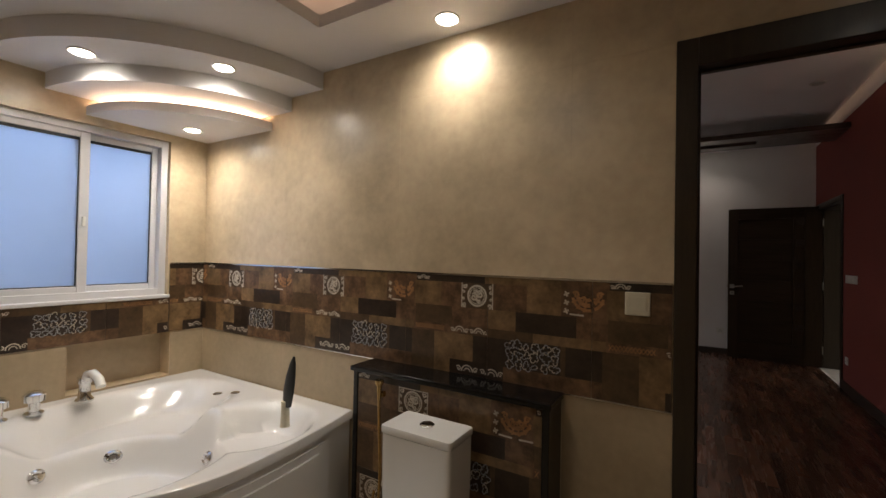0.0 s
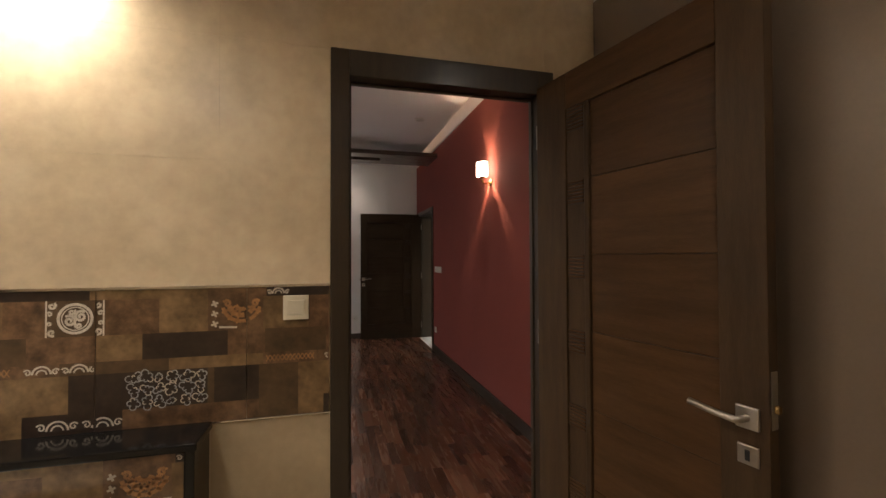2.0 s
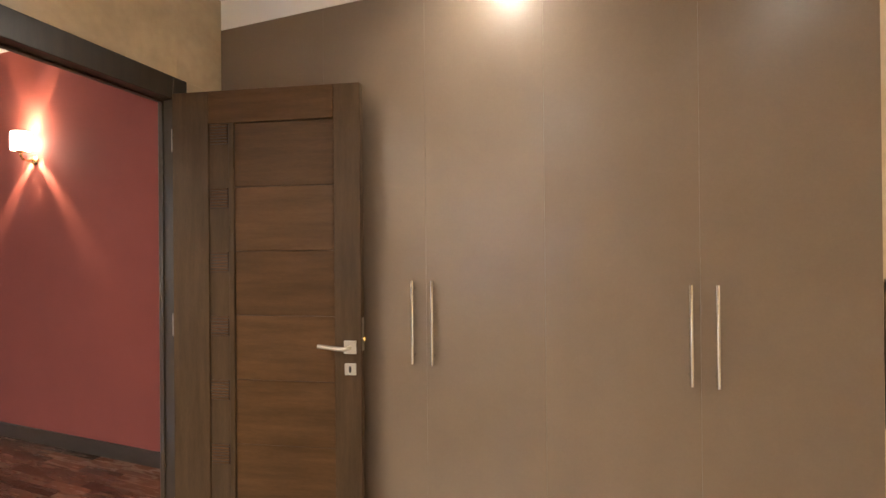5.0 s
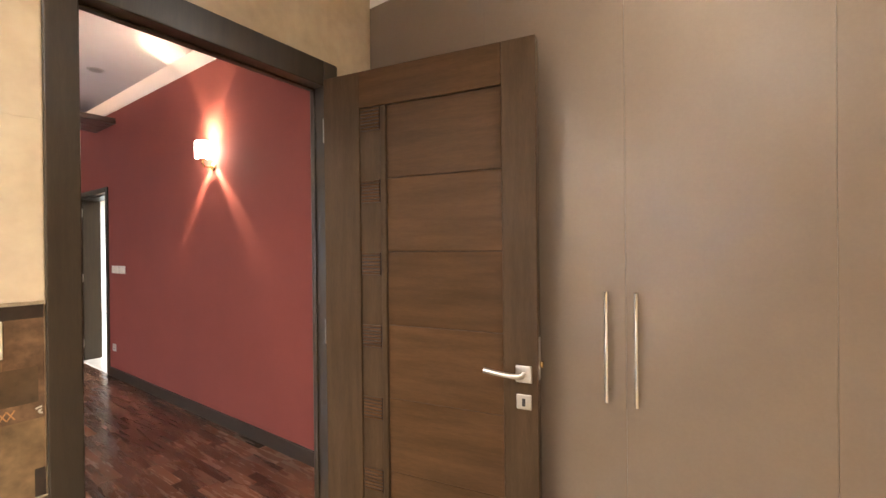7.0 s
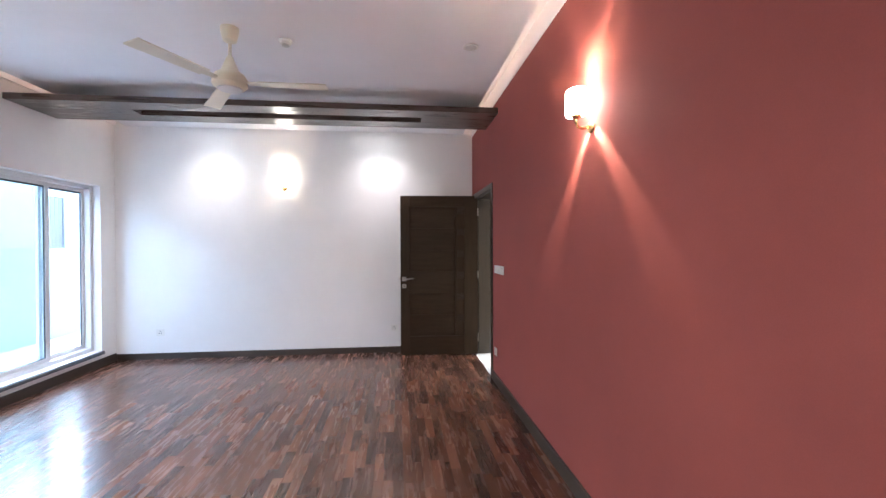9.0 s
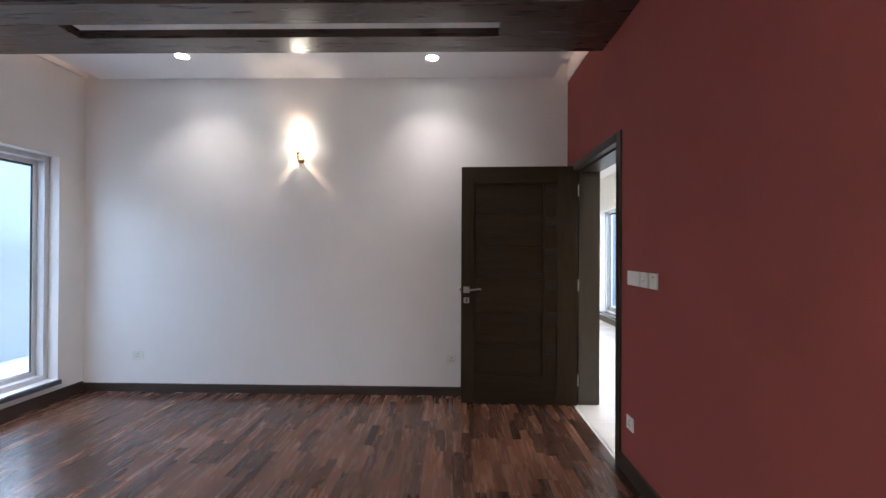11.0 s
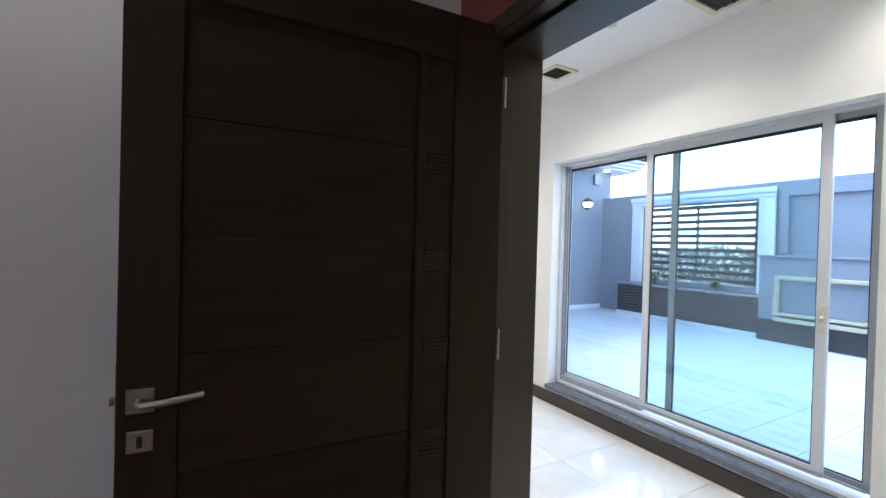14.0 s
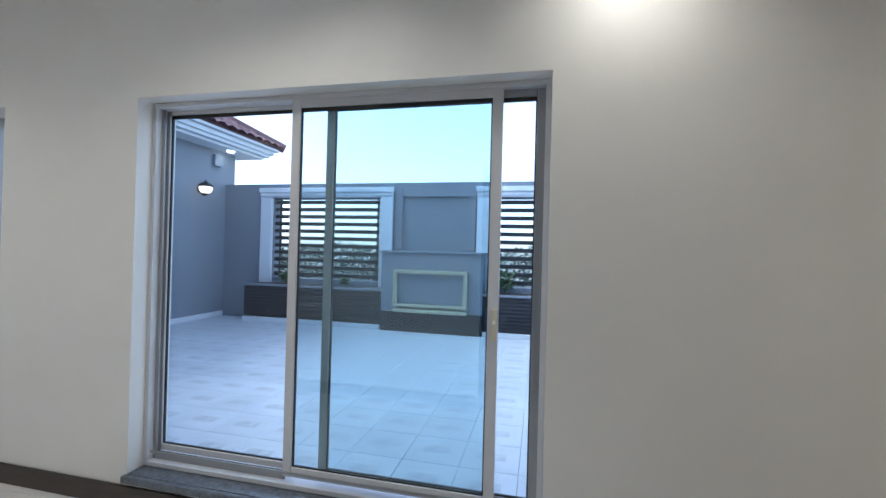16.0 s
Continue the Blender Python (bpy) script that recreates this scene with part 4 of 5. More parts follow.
def shrunk(k, z, about=CEN, pull=0.0):
    """The outline drawn in towards a centre and rounded off."""
    pts = [about + (p - about) * k for p in OUT]
    if pull:
        r = sum((p - about).length for p in pts) / len(pts)
        pts = [about + (p - about).normalized() * ((p - about).length * (1 - pull) + r * pull) for p in pts]
    return [(p.x, p.y, z) for p in pts]


f = bmesh.new()
loft(f, [shrunk(0.985, 0.0), shrunk(0.985, 0.54)], cap=(True, False))
part("apron", f, acrylic, tub)


def tub_depth(x, y):
    """How far the moulding lies below the rim: a deep oval bowl and a shallower seat, with a soft ridge between."""
    total = 0.0
    for cx, cy, a, c, deep in ((-2.17, 1.28, 0.37, 0.55, 0.18), (-1.5, 1.5, 0.3, 0.31, 0.16), (-1.77, 1.05, 0.51, 0.49, 0.37)):
        r = math.sqrt(((x - cx) / a) ** 2 + ((y - cy) / c) ** 2)
        t = min(1.0, max(0.0, (1.0 - r) / 0.42))
        d = deep * t * t * (3 - 2 * t)
        k = 0.05 * min(1.0, min(d, total) / 0.05)
        blend = max(k - abs(total - d), 0.0) / k if k > 1e-6 else 0.0
        total = max(total, d) + blend * blend * k / 4
    return total


f = bmesh.new()
loops = [shrunk(0.986, 0.535), shrunk(1.0, 0.545), shrunk(1.0, 0.592), shrunk(0.994, 0.6)]
for i in range(56):
    loops.append([(x, y, 0.602 - tub_depth(x, y)) for x, y, _ in shrunk(0.985 - 0.96 * i / 55, 0)])
loft(f, loops, cap=(False, True))
part("basin", f, acrylic, tub, "", True)
for x, y in ((-2.116, 1.184), (-1.7, 1.41), (-2.121, 0.898)):
    f = bmesh.new()
    z = 0.604 - tub_depth(x, y)
    d = Vector((tub_depth(x + 0.02, y) - tub_depth(x - 0.02, y), tub_depth(x, y + 0.02) - tub_depth(x, y - 0.02), 0.04)).normalized()
    m = Matrix.Translation((x, y, z)) @ d.to_track_quat("Z", "Y").to_matrix().to_4x4()
    lathe(f, [(0.036, -0.01), (0.038, 0.008), (0.028, 0.016), (0.016, 0.012), (0.012, 0.024)], 20, m)
    part("jet", f, chrome, tub, "chrome water jet", True)
for x, y in ((-2.012, 1.645), (-1.949, 1.711)):
    f = bmesh.new()
    lathe(f, [(0.024, 0.6), (0.025, 0.606), (0.018, 0.61)], 20, pose(x, y, 0.004))
    part("control_button", f, chrome, tub, "", True)
# raised panels of the apron
n_out = len(OUT)
for a, c in ((50, 78), (82, 110), (114, 142)):
    f = bmesh.new()
    for z0, z1, off in ((0.06, 0.5, 0.006), (0.11, 0.45, 0.014)):
        ins = 0 if off < 0.01 else 2
        idx = [i for i in range(a + ins, min(c - ins, n_out - 1) + 1)]
        nrm = []
        for i in idx:
            d = (OUT[(i + 1) % n_out] - OUT[i - 1]).normalized()
            nrm.append(Vector((d.y, -d.x)) if Vector((d.y, -d.x)).dot(OUT[i] - CEN) > 0 else Vector((-d.y, d.x)))
        base = [CEN + (OUT[i] - CEN) * 0.985 for i in idx]
        lo = [f.verts.new((*(p + q * off), z0)) for p, q in zip(base, nrm)]
        hi = [f.verts.new((*(p + q * off), z1)) for p, q in zip(base, nrm)]
        lo2 = [f.verts.new((*(p - q * 0.004), z0 - 0.008)) for p, q in zip(base, nrm)]
        hi2 = [f.verts.new((*(p - q * 0.004), z1 + 0.008)) for p, q in zip(base, nrm)]
        for i in range(len(idx) - 1):
            for r, s in ((lo2, lo), (lo, hi), (hi, hi2)):
                f.faces.new((r[i], r[i + 1], s[i + 1], s[i]))
        for i in (0, -1):
            f.faces.new((lo2[i], lo[i], hi[i], hi2[i]))
    part("panel", f, acrylic, tub, "", True)

mixer = thing("tub_mixer", pose(-2.8, 1.15, 0.49) @ Matrix.Scale(1.4, 4), "white and chrome deck-mounted tub tap on the rim", "tap")
f = bmesh.new()
lathe(f, [(0.03, 0.0), (0.032, 0.008), (0.022, 0.02), (0.02, 0.07), (0.026, 0.08), (0.024, 0.1)], 20)
part("body", f, chrome, mixer, "", True)
f = bmesh.new()
tube(f, [(0, 0, 0.08), (0.03, 0, 0.115), (0.08, 0, 0.125), (0.13, 0, 0.11), (0.15, 0, 0.085)], 0.017, 12)
part("spout", f, ceramic, mixer, "", True)
for y in (-0.16, -0.26):
    f = bmesh.new()
    lathe(f, [(0.028, 0.0), (0.03, 0.006), (0.018, 0.014), (0.018, 0.045), (0.032, 0.05), (0.034, 0.075), (0.02, 0.085)], 20, pose(0.02, y, 0))
    part("knob", f, chrome, mixer, "", True)

brush = thing("bath_brush", pose(-1.56, 1.54, 0.492) @ Matrix.Scale(1.15, 4), "black brush standing in a cream holder on the tub rim", "brush")
f = bmesh.new()
lathe(f, [(0.022, 0), (0.02, 0.01), (0.017, 0.09), (0.019, 0.11), (0.015, 0.112)], 18)
part("holder", f, cream_plastic, brush, "", True)
f = bmesh.new()
loft(f, [[(a * math.cos(t) + dx, 0.4 * a * math.sin(t), z) for t in [2 * math.pi * i / 16 for i in range(16)]] for a, dx, z in ((0.012, 0, 0.08), (0.026, 0.01, 0.09), (0.032, 0.018, 0.15), (0.029, 0.03, 0.22), (0.018, 0.042, 0.28), (0.006, 0.048, 0.31))])
part("blade", f, black_plastic, brush, "", True)


# ---- switches and sockets ----
def plate(m, w, h, kind, material, label, category="switch", group=""):
    """A wall plate; x along the wall, y out of it, origin at its middle on the wall."""
    ob = thing(category.replace(" ", "_"), m, label, category, group)
    f = bmesh.new()
    bx(f, -w / 2, w / 2, 0, 0.009, -h / 2, h / 2, 0.003)
    part("cover", f, material, ob)
    f = bmesh.new()
    if kind == "rocker":
        bx(f, -w * 0.34, w * 0.34, 0.009, 0.0125, -h * 0.3, h * 0.3, 0.0015)
        part("rocker", f, material, ob)
    elif kind == "dimmer":
        lathe(f, [(0.009, 0.009), (0.0085, 0.02), (0.006, 0.022)], 16, pose(0, 0, 0, -90))
        part("knob", f, material, ob, "", True)
    elif kind == "slot":
        bx(f, -w * 0.16, w * 0.16, 0.009, 0.012, -h * 0.24, h * 0.2, 0.0015)
        part("rocker", f, material, ob)
        boxpart("slot", (-w * 0.16, w * 0.16, 0.009, 0.0097, h * 0.24, h * 0.29), black_plastic, ob)
    else:
        for x, z in ((0, 0.014), (-0.013, -0.01), (0.013, -0.01)):
            bx(f, x - 0.0035, x + 0.0035, 0.009, 0.0096, z - 0.005, z + 0.005)
        part("pin_holes", f, black_plastic, ob)
    return ob


G = "light switches by the door"
plate(pose(0.014, YT - 0.008, 1.193, 0, 0, 180), 0.09, 0.09, "rocker", cream_plastic, "square cream light switch on the patterned tiles", "light switch")
plate(pose(XR, 6.119, 1.195, 0, 0, 90), 0.157, 0.084, "rocker", white_plastic, "wide white double light switch on the red wall", "light switch", G)
plate(pose(XR, 5.981, 1.195, 0, 0, 90), 0.09, 0.084, "dimmer", white_plastic, "square white fan dimmer with a round knob", "dimmer", G)
plate(pose(XR, 5.873, 1.195, 0, 0, 90), 0.09, 0.084, "slot", white_plastic, "square white card switch with a slot", "light switch", G)
plate(pose(XR, 6.16, 0.33, 0, 0, 90), 0.09, 0.08, "socket", white_plastic, "square white power socket low on the red wall", "socket", "power sockets")
plate(pose(-2.455, YN, 0.345, 0, 0, 180), 0.1, 0.09, "socket", white_plastic, "square white power socket low on the white wall", "socket", "power sockets")
plate(pose(0.515, YN, 0.335, 0, 0, 180), 0.09, 0.085, "socket", white_plastic, "square white power socket near the open door", "socket", "power sockets")

# ---- bedroom ceiling things ----
fan = thing("ceiling_fan", pose(-0.6, 4.93, ZB), "cream ceiling fan with three blades on a short rod", "ceiling fan")
f = bmesh.new()
lathe(f, [(0.012, -0.11), (0.045, -0.09), (0.06, -0.03), (0.062, 0.0)], 24)
part("canopy", f, cream_plastic, fan, "", True)
f = bmesh.new()
lathe(f, [(0.012, -0.24), (0.012, -0.09)], 14)
part("rod", f, cream_plastic, fan, "", True)
f = bmesh.new()
lathe(f, [(0.05, -0.425), (0.095, -0.42), (0.115, -0.4), (0.118, -0.36), (0.1, -0.33), (0.06, -0.3), (0.035, -0.24), (0.02, -0.2), (0.012, -0.19)], 32)
part("motor", f, cream_plastic, fan, "", True)
f = bmesh.new()
lathe(f, [(0.03, -0.432), (0.08, -0.43), (0.085, -0.424)], 28)
part("motor_cap", f, unlit_disc, fan, "", True)
for i in range(3):
    f = bmesh.new()
    c, s = math.cos(radians(2 + 120 * i)), math.sin(radians(2 + 120 * i))
    for r0, r1, w0, w1, tilt in ((0.1, 0.2, 0.02, 0.03, 0.0), (0.2, 0.66, 0.05, 0.062, 0.06)):
        q = []
        for z in (-0.004, 0.004):
            for r, w in ((r0, -w0), (r1, -w1), (r1, w1), (r0, w0)):
                q.append(f.verts.new((r * c - w * s, r * s + w * c, -0.38 + z + w * tilt)))
        for n4 in ((3, 2, 1, 0), (4, 5, 6, 7), (0, 1, 5, 4), (1, 2, 6, 5), (2, 3, 7, 6), (3, 0, 4, 7)):
            f.faces.new([q[j] for j in n4])
    part("blade", f, cream_plastic, fan)

det = thing("smoke_detector", pose(-0.26, 5.08, ZB), "small white round smoke detector on the ceiling", "smoke detector")
f = bmesh.new()
lathe(f, [(0.03, -0.03), (0.04, -0.026), (0.042, -0.012), (0.05, -0.01), (0.05, 0)], 24)
part("housing", f, white_plastic, det, "", True)
f = bmesh.new()
lathe(f, [(0.02, -0.042), (0.028, -0.038), (0.028, -0.03)], 20)
part("sensor", f, unlit_disc, det, "", True)

det2 = copy_thing(det, pose(2.9, 7.98, ZL))


def diffuser(x0, x1, y0, y1):
    ob = thing("ceiling_vent", pose((x0 + x1) / 2, (y0 + y1) / 2, ZL), "square ceiling air vent with a cream border and dark slats", "air vent", "ceiling vents")
    a, c = (x1 - x0) / 2, (y1 - y0) / 2
    f = bmesh.new()
    for q in ((-a, a, -c, -c + 0.035), (-a, a, c - 0.035, c), (-a, -a + 0.035, -c + 0.035, c - 0.035), (a - 0.035, a, -c + 0.035, c - 0.035)):
        bx(f, *q, -0.012, 0.0, 0.003)
    part("frame", f, cream_plastic, ob)
    boxpart("backing", (-a + 0.03, a - 0.03, -c + 0.03, c - 0.03, -0.004, -0.002), black_plastic, ob)
    k = 6
    for i in range(k):
        y = -c + 0.05 + (2 * c - 0.1) * i / (k - 1)
        boxpart("slat", (-a + 0.035, a - 0.035, y - 0.002, y + 0.008, -0.011, -0.005), dark_wood, ob)
    return ob


diffuser(3.06, 3.3, 8.62, 8.86)
diffuser(3.02, 3.34, 7.31, 7.63)

# ---- terrace ----
f = bmesh.new()
bx(f, XL + 0.24, 9.0, 2.0, PY, -0.3, PZ - 0.012)
terrace = setting("pavement_terrace", f, patio_joint, "pale patterned tile terrace outside the windows")

# boundary wall with slatted openings
OPEN = ((9.47, 11.42), (5.9, 7.68))
wall_with_holes("wall_boundary", "y", 2.0, PY, PX, PX + 0.2, -0.3, 2.45, [(a, c, 0.85, 2.2) for a, c in OPEN], [grey_render], "grey rendered boundary wall of the terrace")


def slat_screen(y0, y1):
    ob = thing("slat_screen", pose(PX, y0, 0.85), "black horizontal slat screen in a white moulded surround", "screen", "slat screens")
    w = y1 - y0
    for i in range(11):
        z = 0.04 + i * 0.122
        boxpart("slat", (0.04, 0.075, 0.005, w - 0.005, z, z + 0.062), slat_metal, ob, 0.004)
    for y in (0.08, w / 2, w - 0.08):
        boxpart("post", (0.075, 0.105, y - 0.015, y + 0.015, 0.0, 1.348), slat_metal, ob)
    for nm, q in (("surround", (-0.06, 0.0, -0.22, -0.005, -0.1, 1.36)), ("surround", (-0.06, 0.0, w + 0.005, w + 0.22, -0.1, 1.36))):
        piece = boxpart(nm, q, white_trim, ob, 0.01)
        f = bmesh.new()
        k = 32
        inner = q[3] - 0.03 if q[2] < 0 else q[2] + 0.03
        for i in range(k):
            z = -0.06 + 1.38 * i / k
            bx(f, -0.068, -0.06, inner - 0.014, inner + 0.014, z, z + 0.034, 0)
        part("dentils", f, white_trim, piece)
    cap = boxpart("lintel", (-0.06, 0.0, -0.22, w + 0.22, 1.36, 1.5), white_trim, ob, 0.01)
    boxpart("moulding", (-0.09, -0.06, -0.24, w + 0.24, 1.44, 1.52), white_trim, cap, 0.012)
    boxpart("moulding", (-0.075, -0.06, -0.23, w + 0.23, 1.385, 1.42), white_trim, cap, 0.008)
    return ob


for a, c in OPEN:
    slat_screen(a, c)


def shrub(m, size, seed, label):
    rng = random.Random(seed)
    ob = thing("shrub", m, label, "plant", "planter shrubs")
    f = bmesh.new()
    for i in range(5):
        a = rng.uniform(0, 6.28)
        tube(f, [(0, 0, 0), (0.2 * size * math.cos(a), 0.2 * size * math.sin(a), 0.5 * size), (0.35 * size * math.cos(a), 0.35 * size * math.sin(a), 0.85 * size)], 0.006, 5)
    part("stems", f, soil, ob)
    f = bmesh.new()
    for i in range(260):
        a, r, z = rng.uniform(0, 6.28), size * 0.55 * math.sqrt(rng.random()), size * rng.uniform(0.25, 1.0)
        p = Vector((r * math.cos(a), r * math.sin(a), z))
        d = Vector((rng.uniform(-1, 1), rng.uniform(-1, 1), rng.uniform(-0.3, 0.8))).normalized()
        s = d.cross(Vector((0, 0, 1))).normalized() * 0.018
        ln = rng.uniform(0.05, 0.09)
        f.faces.new([f.verts.new(q) for q in (p, p + d * ln * 0.5 + s, p + d * ln, p + d * ln * 0.5 - s)])
    part("leaves", f, leaf_green, ob, "small green leaves")
    return ob


def planter(y0, y1):
    ob = thing("planter", pose(7.78, y0, PZ), "long dark ribbed planter box with a pale foot", "planter", "terrace planters")
    w = y1 - y0
    boxpart("box", (0.03, PX - 7.78, 0, w, 0.07, 0.58), dark_render, ob)
    for i in range(9):
        boxpart("slat", (0.0, 0.03, 0.0, w, 0.085 + i * 0.054, 0.13 + i * 0.054), dark_render, ob, 0.004)
    boxpart("coping", (-0.01, PX - 7.78, -0.01, w + 0.01, 0.58, 0.615), grey_render, ob, 0.005)
    boxpart("foot", (-0.03, 0.06, 0, w, 0, 0.07), white_trim, ob, 0.005)
    boxpart("soil", (0.06, PX - 7.79, 0.03, w - 0.03, 0.6, 0.618), soil, ob)
    return ob


planter(9.32, 11.72)
planter(4.9, 7.74)
shrub(pose(7.95, 11.05, PZ + 0.617), 0.16, 3, "small dark green shrub in the planter")
shrub(pose(7.95, 7.45, PZ + 0.617), 0.3, 5, "leafy green shrub in the planter")
shrub(pose(7.95, 10.0, PZ + 0.617), 0.1, 8, "small dark green shrub in the planter")

# middle block with a niche above and a timber frame in front
block = thing("fountain_block", pose(7.74, 7.75, PZ), "grey rendered block with a ledge against the boundary wall", "wall block")
boxpart("base", (0.0, PX - 7.74, 0, 1.56, 0, 0.3), dark_render, block, 0.004)
boxpart("body", (0.03, PX - 7.74, 0, 1.56, 0.3, 1.18), grey_render, block, 0.006)
boxpart("ledge", (0.0, PX - 7.74, -0.03, 1.59, 1.18, 1.215), grey_render, block, 0.006)
niche = thing("wall_niche", pose(PX, 8.02, 1.40), "recessed grey panel framed by flat bands on the boundary wall", "wall panel")
for q in ((-0.05, 0, -0.1, 0.0, 0, 0.95), (-0.05, 0, 1.07, 1.17, 0, 0.95), (-0.05, 0, 0.0, 1.07, 0.82, 0.95)):
    boxpart("band", q, grey_render, niche, 0.006)
rack = thing("timber_frame", pose(7.7, 7.97, PZ + 0.3), "pale yellow timber frame leaning on the grey block", "frame")
for q in ((-0.03, 0.06, 0, 1.12, 0.0, 0.055), (-0.03, 0.06, 0, 1.12, 0.085, 0.12), (-0.01, 0.06, 0.0, 1.12, 0.58, 0.63), (-0.01, 0.06, 0, 0.05, 0.12, 0.58), (-0.01, 0.06, 1.07, 1.12, 0.12, 0.58), (-0.03, -0.01, 0.0, 0.06, 0.12, 0.27), (-0.03, -0.01, 1.06, 1.12, 0.12, 0.27)):
    boxpart("bar", q, pale_timber, rack, 0.006)

# wing of the house with eaves and a tiled roof
wing = thing("house_wing", pose(3.92, PY, -0.3), "grey rendered house wing with white eaves and red tiled roof", "house")
boxpart("wall", (-0.22, 4.4, 0, 0.25, 0, 3.35), grey_render, wing)
boxpart("wall", (4.2, 4.4, 0.25, 4.0, 0, 3.35), grey_render, wing)
boxpart("skirting", (-0.2, 4.17, -0.02, 0, 0.45, 0.53), white_trim, wing, 0.004)
for k, (o, z0, z1) in enumerate(((0.34, 3.3, 3.345), (0.42, 3.345, 3.40), (0.47, 3.40, 3.47), (0.54, 3.47, 3.52))):
    boxpart("eaves", (-0.5, 4.4 + o, -o, 4.0, z0, z1), white_trim, wing, 0.008)
f = bmesh.new()
v = [f.verts.new(q) for q in ((-0.5, -0.58, 3.525), (4.98, -0.58, 3.525), (4.98, 4, 3.525), (-0.5, 4, 3.525), (-0.5, 2.2, 5.1), (2.2, 2.2, 5.1))]
for q in ((0, 1, 5, 4), (1, 2, 5), (2, 3, 4, 5), (3, 0, 4), (3, 2, 1, 0)):
    f.faces.new([v[i] for i in q])
roof = part("roof", f, roof_clay, wing)
# barrel tiles on the slope towards the terrace
slope = Vector((0, 2.78, 1.575)).normalized()
up = Vector((0, -slope.z, slope.y))
tile_f = bmesh.new()
k = 5
for side in (1.0, 0.86):
    vs = [[tile_f.verts.new(Vector((0.11 * side * math.cos(math.pi * j / k), 0, 0)) + slope * s + up * (0.055 * side * math.sin(math.pi * j / k) + 0.012 * (1 - s / 0.3))) for j in range(k + 1)] for s in (0.0, 0.3)]
    for j in range(k):
        tile_f.faces.new((vs[0][j], vs[0][j + 1], vs[1][j + 1], vs[1][j]))
tile_me = mesh_of("roof_tile", tile_f, roof_clay)
for r in range(7):
    for c in range(24):
        x = 4.88 - c * 0.22
        if x > 4.98 - (r * 0.26 + 0.1) * 0.8:
            continue
        ob = new("roof_tile", tile_me)
        ob.parent = roof
        ob.matrix_local = Matrix.Translation(Vector((x, -0.6, 3.53)) + slope * (0.26 * r))
f = bmesh.new()
tube(f, [(5.0, -0.6, 3.56), (2.2, 2.2, 5.14)], 0.09, 8)
part("hip_ridge", f, roof_clay, roof)
lampw = thing("terrace_lamp", pose(7.5, PY, 2.28), "black and glass wall lantern, lit, on the grey wing", "wall lamp")
f = bmesh.new()
lathe(f, [(0.05, 0), (0.055, 0.01), (0.03, 0.02)], 16, pose(0, 0, 0, 90))
tube(f, [(0, -0.02, 0), (0, -0.07, -0.09), (0, -0.13, -0.1)], 0.012, 8)
part("bracket", f, slat_metal, lampw, "", True)
f = bmesh.new()
lathe(f, [(0.03, -0.07), (0.075, -0.05), (0.1, 0.0), (0.1, 0.03), (0.09, 0.04)], 18, pose(0, -0.13, 0))
part("shade", f, lantern_glass, lampw, "glowing glass bowl", True)
f = bmesh.new()
lathe(f, [(0.11, 0.038), (0.115, 0.05), (0.1, 0.075), (0.05, 0.11), (0.012, 0.125), (0.012, 0.15)], 18, pose(0, -0.13, 0))
lathe(f, [(0.02, -0.1), (0.04, -0.085), (0.045, -0.068), (0.02, -0.06)], 14, pose(0, -0.13, 0))
part("cap", f, slat_metal, lampw, "", True)
el = thing("wall_box", pose(7.85, PY, 2.82), "small grey wall box under the eaves", "wall box")
boxpart("box", (-0.08, 0.08, -0.06, 0, -0.1, 0.1), grey_render, el, 0.008)
el2 = thing("soffit_light", pose(7.95, PY - 0.2, 2.998), "small round light under the eaves", "ceiling light")
f = bmesh.new()
lathe(f, [(0.05, -0.012), (0.06, -0.004), (0.06, 0.002)], 18)
part("lens", f, lit_disc, el2, "", True)

# planting and country beyond the boundary
rng = random.Random(11)
f = bmesh.new()
for i in range(15000):
    y = rng.uniform(-6, 34)
    x = 22 + rng.uniform(-1.5, 1.5)
    hgt = 1.75 + 0.6 * noise.noise(Vector((y * 0.5, 0, 0))) + 0.4 * noise.noise(Vector((y * 1.7, 3, 0)))
    z = -0.3 + hgt * rng.random()
    d = Vector((rng.uniform(-1, 1), rng.uniform(-1, 1), rng.uniform(-0.5, 1))).normalized()
    s = d.cross(Vector((0.3, 0.2, 1))).normalized() * 0.075
    p = Vector((x, y, z))
    f.faces.new([f.verts.new(q) for q in (p, p + d * 0.11 + s, p + d * 0.24, p + d * 0.11 - s)])
setting("backdrop_hedge", f, far_green, "distant green hedge beyond the boundary wall", kind="stuff")

# ---- beyond the bedroom window ----
wall_with_holes("wall_side_yard", "y", -6, 16, -5.2, -5.0, -0.3, 1.42, [], [neighbour], "white side boundary wall outside the bedroom")
nb = thing("neighbour_house", pose(-7.6, -6, -0.3), "white painted neighbouring house with a small barred window", "house")
boxpart("wall", (-0.3, 0, 0, 26, 0, 3.75), neighbour, nb)
boxpart("band", (0, 0.05, 0, 26, 3.55, 3.7), neighbour, nb, 0.01)
f = bmesh.new()
for q in ((18.5, 18.56, 1.65, 3.0), (19.14, 19.2, 1.65, 3.0), (18.56, 19.14, 1.65, 1.71), (18.56, 19.14, 2.94, 3.0)):
    bx(f, 0.0, 0.05, *q, 0.006)
wn1 = part("window", f, upvc, nb)
boxpart("pane", (0.004, 0.01, 18.56, 19.14, 1.71, 2.94), sill_stone, wn1)
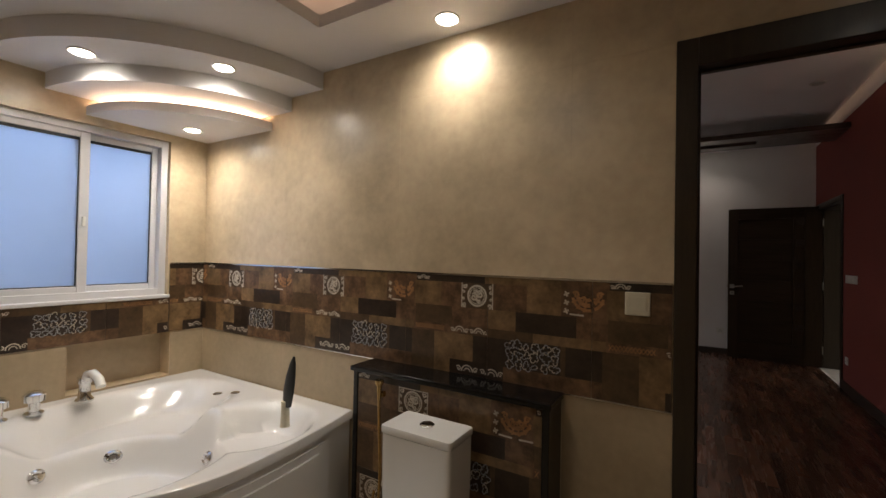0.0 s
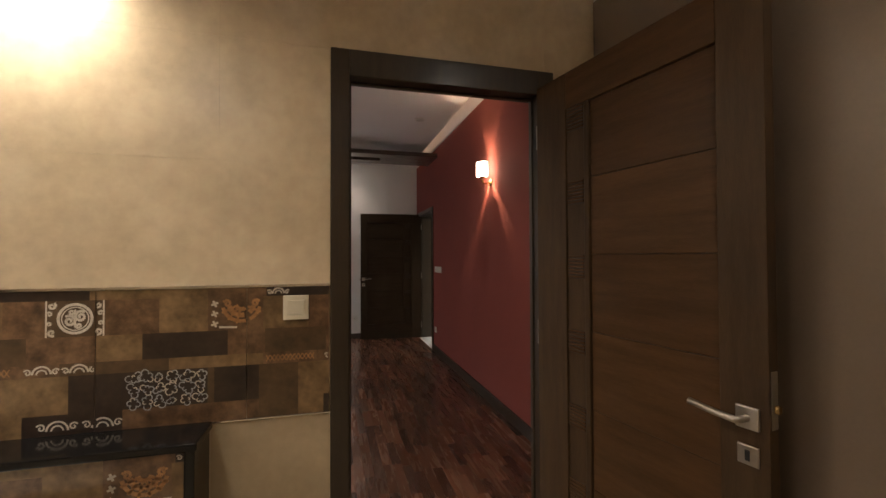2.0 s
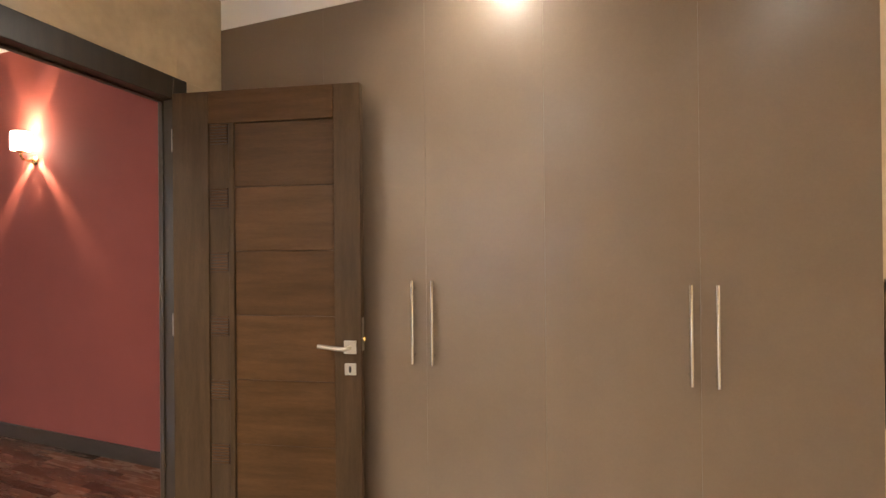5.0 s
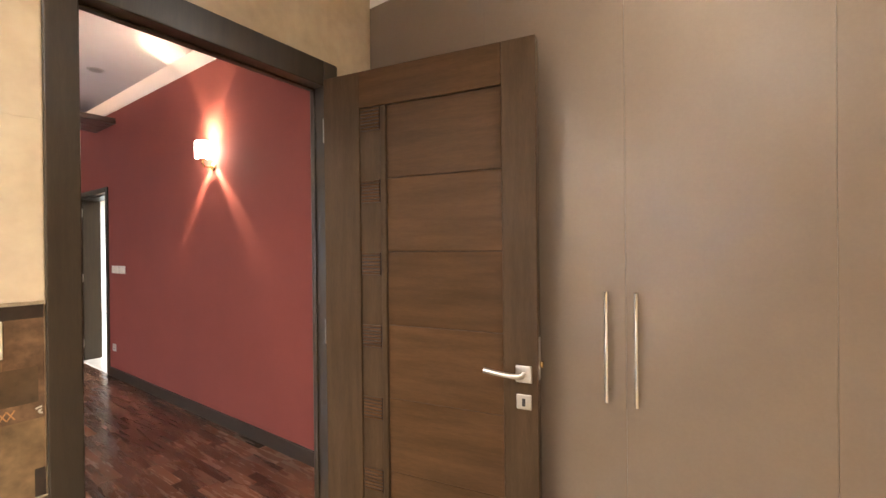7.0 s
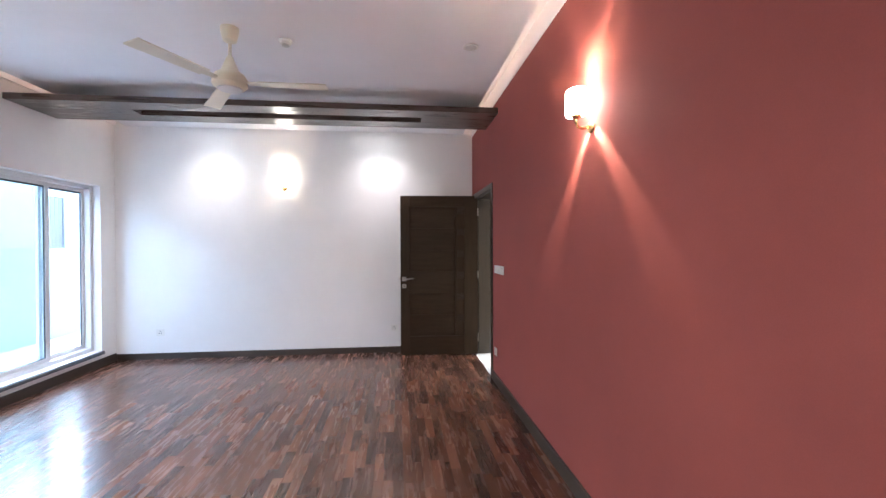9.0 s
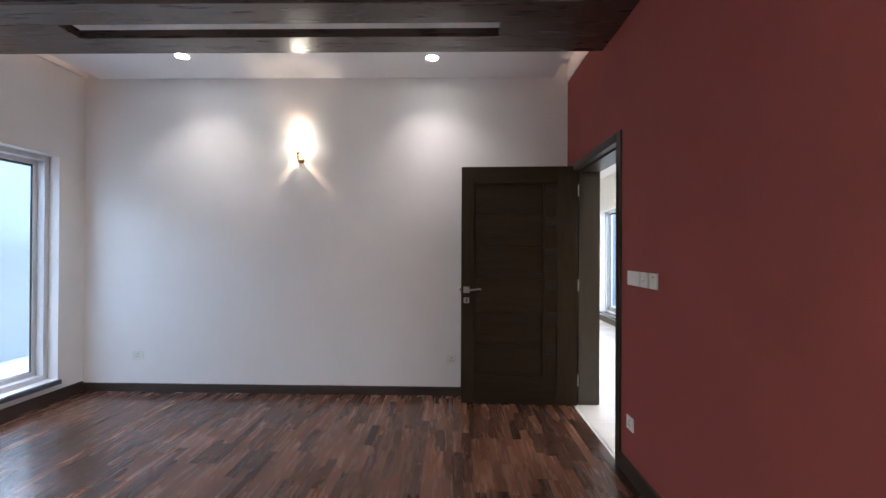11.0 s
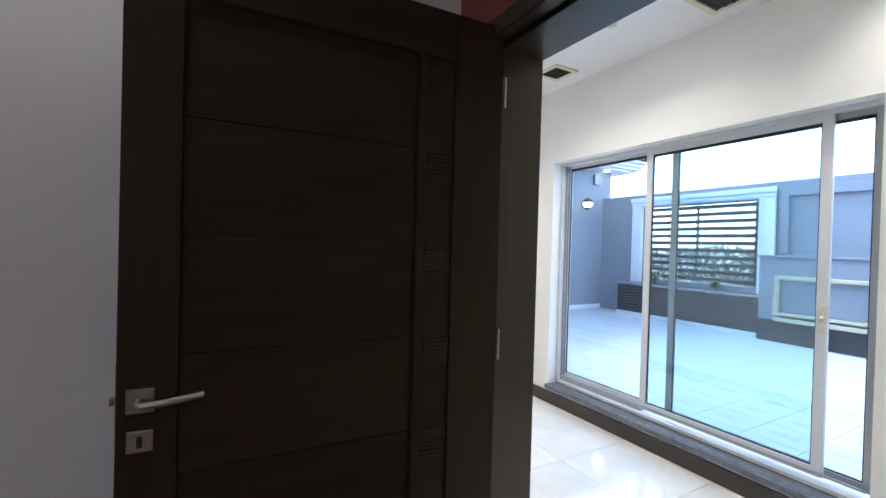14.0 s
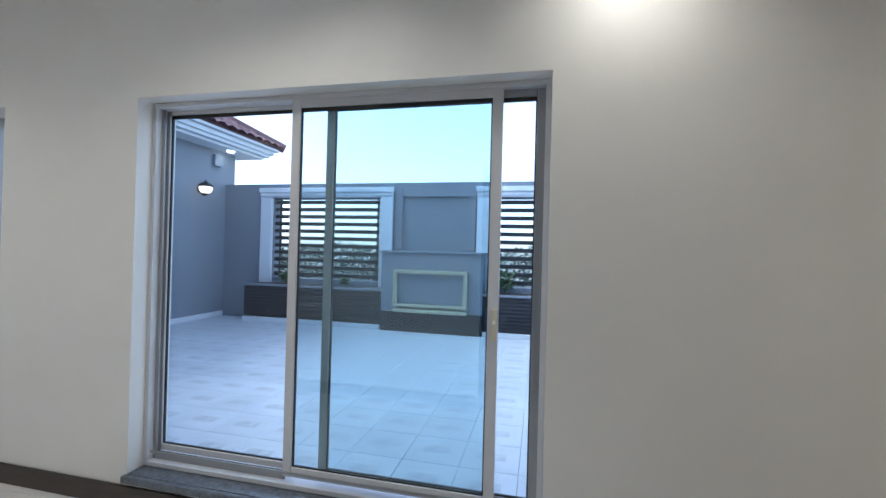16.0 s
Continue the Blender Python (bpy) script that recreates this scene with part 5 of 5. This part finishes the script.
for i in range(5):
    boxpart("bar", (0.03, 0.04, 18.6 + i * 0.12, 18.612 + i * 0.12, 1.71, 2.94), slat_metal, wn1)
f = bmesh.new()
bx(f, -5.0, XW - 0.22, -6, 16, -0.3, -0.05)
setting("pavement_side", f, patio_joint, "pale paved strip beside the house")

# ---- pieces of the floors ----
WIDTH, LONG = 0.062, 0.34
cache = {}


def strip_mesh(length):
    key = round(length, 2)
    if key not in cache:
        g = bmesh.new()
        h, e = 0.008, 0.0004
        w2, l2 = WIDTH / 2 - 0.0002, key / 2 - 0.0002
        lo = [g.verts.new(q) for q in ((-w2, -l2, -h), (w2, -l2, -h), (w2, l2, -h), (-w2, l2, -h))]
        mid = [g.verts.new(q) for q in ((-w2, -l2, -e), (w2, -l2, -e), (w2, l2, -e), (-w2, l2, -e))]
        top = [g.verts.new(q) for q in ((-w2 + e, -l2 + e, 0), (w2 - e, -l2 + e, 0), (w2 - e, l2 - e, 0), (-w2 + e, l2 - e, 0))]
        g.faces.new(top)
        for r, s in ((lo, mid), (mid, top)):
            for i in range(4):
                g.faces.new((r[i], r[(i + 1) % 4], s[(i + 1) % 4], s[i]))
        cache[key] = mesh_of("plank", g, plank_a)
    return cache[key]


rng = random.Random(4)
verts, faces = [], []
count = 0
col = 0
x = XR - 0.002
while x > XW + 0.02:
    cx = x - WIDTH / 2
    y = YS + 0.002 - rng.uniform(0.0, LONG)
    while y < YN - 0.02:
        y0, y1 = max(y, YS + 0.002), min(y + LONG, YN - 0.002)
        if y1 - y0 > 0.03:
            cy = (y0 + y1) / 2
            if cx > -0.35 and cy < 7.6 and count < 320:
                count += 1
                ob = new("plank", strip_mesh(y1 - y0))
                ob.parent = parquet
                ob.location = (cx, cy, 0)
            else:
                b0 = len(verts)
                w2 = WIDTH / 2 - 0.0002
                for z in (-0.008, 0.0):
                    verts += [(cx - w2, y0 + 0.0002, z), (cx + w2, y0 + 0.0002, z), (cx + w2, y1 - 0.0002, z), (cx - w2, y1 - 0.0002, z)]
                faces += [tuple(b0 + i for i in q) for q in ((4, 5, 6, 7), (0, 1, 5, 4), (1, 2, 6, 5), (2, 3, 7, 6), (3, 0, 4, 7))]
        y += LONG
    x -= WIDTH
me = bpy.data.meshes.new("planks")
me.from_pydata(verts, [], faces)
me.materials.append(plank_b)
rest = new("planks", me)
rest.parent = parquet
tagged(rest, kind="stuff")

boxpart("threshold", (0.209, 1.01, YT + 0.0, YS, -0.008, 0.004), dark_wood, parquet, 0.002)


def square_tile(name, size, th, mats, inset=None):
    g = bmesh.new()
    a = size / 2 - 0.0012
    e = 0.0015
    lo = [g.verts.new(q) for q in ((-a, -a, -th), (a, -a, -th), (a, a, -th), (-a, a, -th))]
    mid = [g.verts.new(q) for q in ((-a, -a, -e), (a, -a, -e), (a, a, -e), (-a, a, -e))]
    top = [g.verts.new(q) for q in ((-a + e, -a + e, 0), (a - e, -a + e, 0), (a - e, a - e, 0), (-a + e, a - e, 0))]
    g.faces.new(top)
    for r, s in ((lo, mid), (mid, top)):
        for i in range(4):
            g.faces.new((r[i], r[(i + 1) % 4], s[(i + 1) % 4], s[i]))
    if inset:
        for q in inset:
            g.faces.new([g.verts.new(p) for p in ((q[0], q[2], 0.0008), (q[1], q[2], 0.0008), (q[1], q[3], 0.0008), (q[0], q[3], 0.0008))]).material_index = 1
    return mesh_of(name, g, mats)


marble_me = square_tile("tile", 0.6, 0.004, [marble])
for i in range(4):
    for j in range(15):
        cx, cy = XV + 0.1 + 0.6 * i, 4.0 + 0.3 + 0.6 * j
        if cx - 0.3 < XL and cy + 0.3 < 12.6:
            ob = new("tile", marble_me)
            ob.parent = living_floor
            ob.location = (cx - 0.0, cy, 0)
S = 0.335
MOTIF = [(-0.045, 0.045, -0.085, 0.085), (-0.15, -0.142, -0.15, 0.15), (0.09, 0.096, -0.15, 0.15), (-0.142, 0.09, 0.118, 0.124), (0.096, 0.15, -0.06, -0.054)]
patio_me = square_tile("tile", S, 0.012, [patio_tile, patio_motif], MOTIF)
patio_far = bmesh.new()
for i in range(13):
    for j in range(31):
        cx, cy = XL + 0.24 + S * (i + 0.5), PY - S * (j + 0.5)
        if j < 22:
            ob = new("tile", patio_me)
            ob.parent = terrace
            ob.location = (cx, cy, PZ)
        else:
            bx(patio_far, cx - S / 2 + 0.0012, cx + S / 2 - 0.0012, cy - S / 2 + 0.0012, cy + S / 2 - 0.0012, PZ - 0.012, PZ)
            for q in MOTIF:
                patio_far.faces.new([patio_far.verts.new((cx + a, cy + c, PZ + 0.0008)) for a, c in ((q[0], q[2]), (q[1], q[2]), (q[1], q[3]), (q[0], q[3]))]).material_index = 1
far_paving = part("tiles", patio_far, [patio_tile, patio_motif], terrace)
tagged(far_paving, kind="stuff")
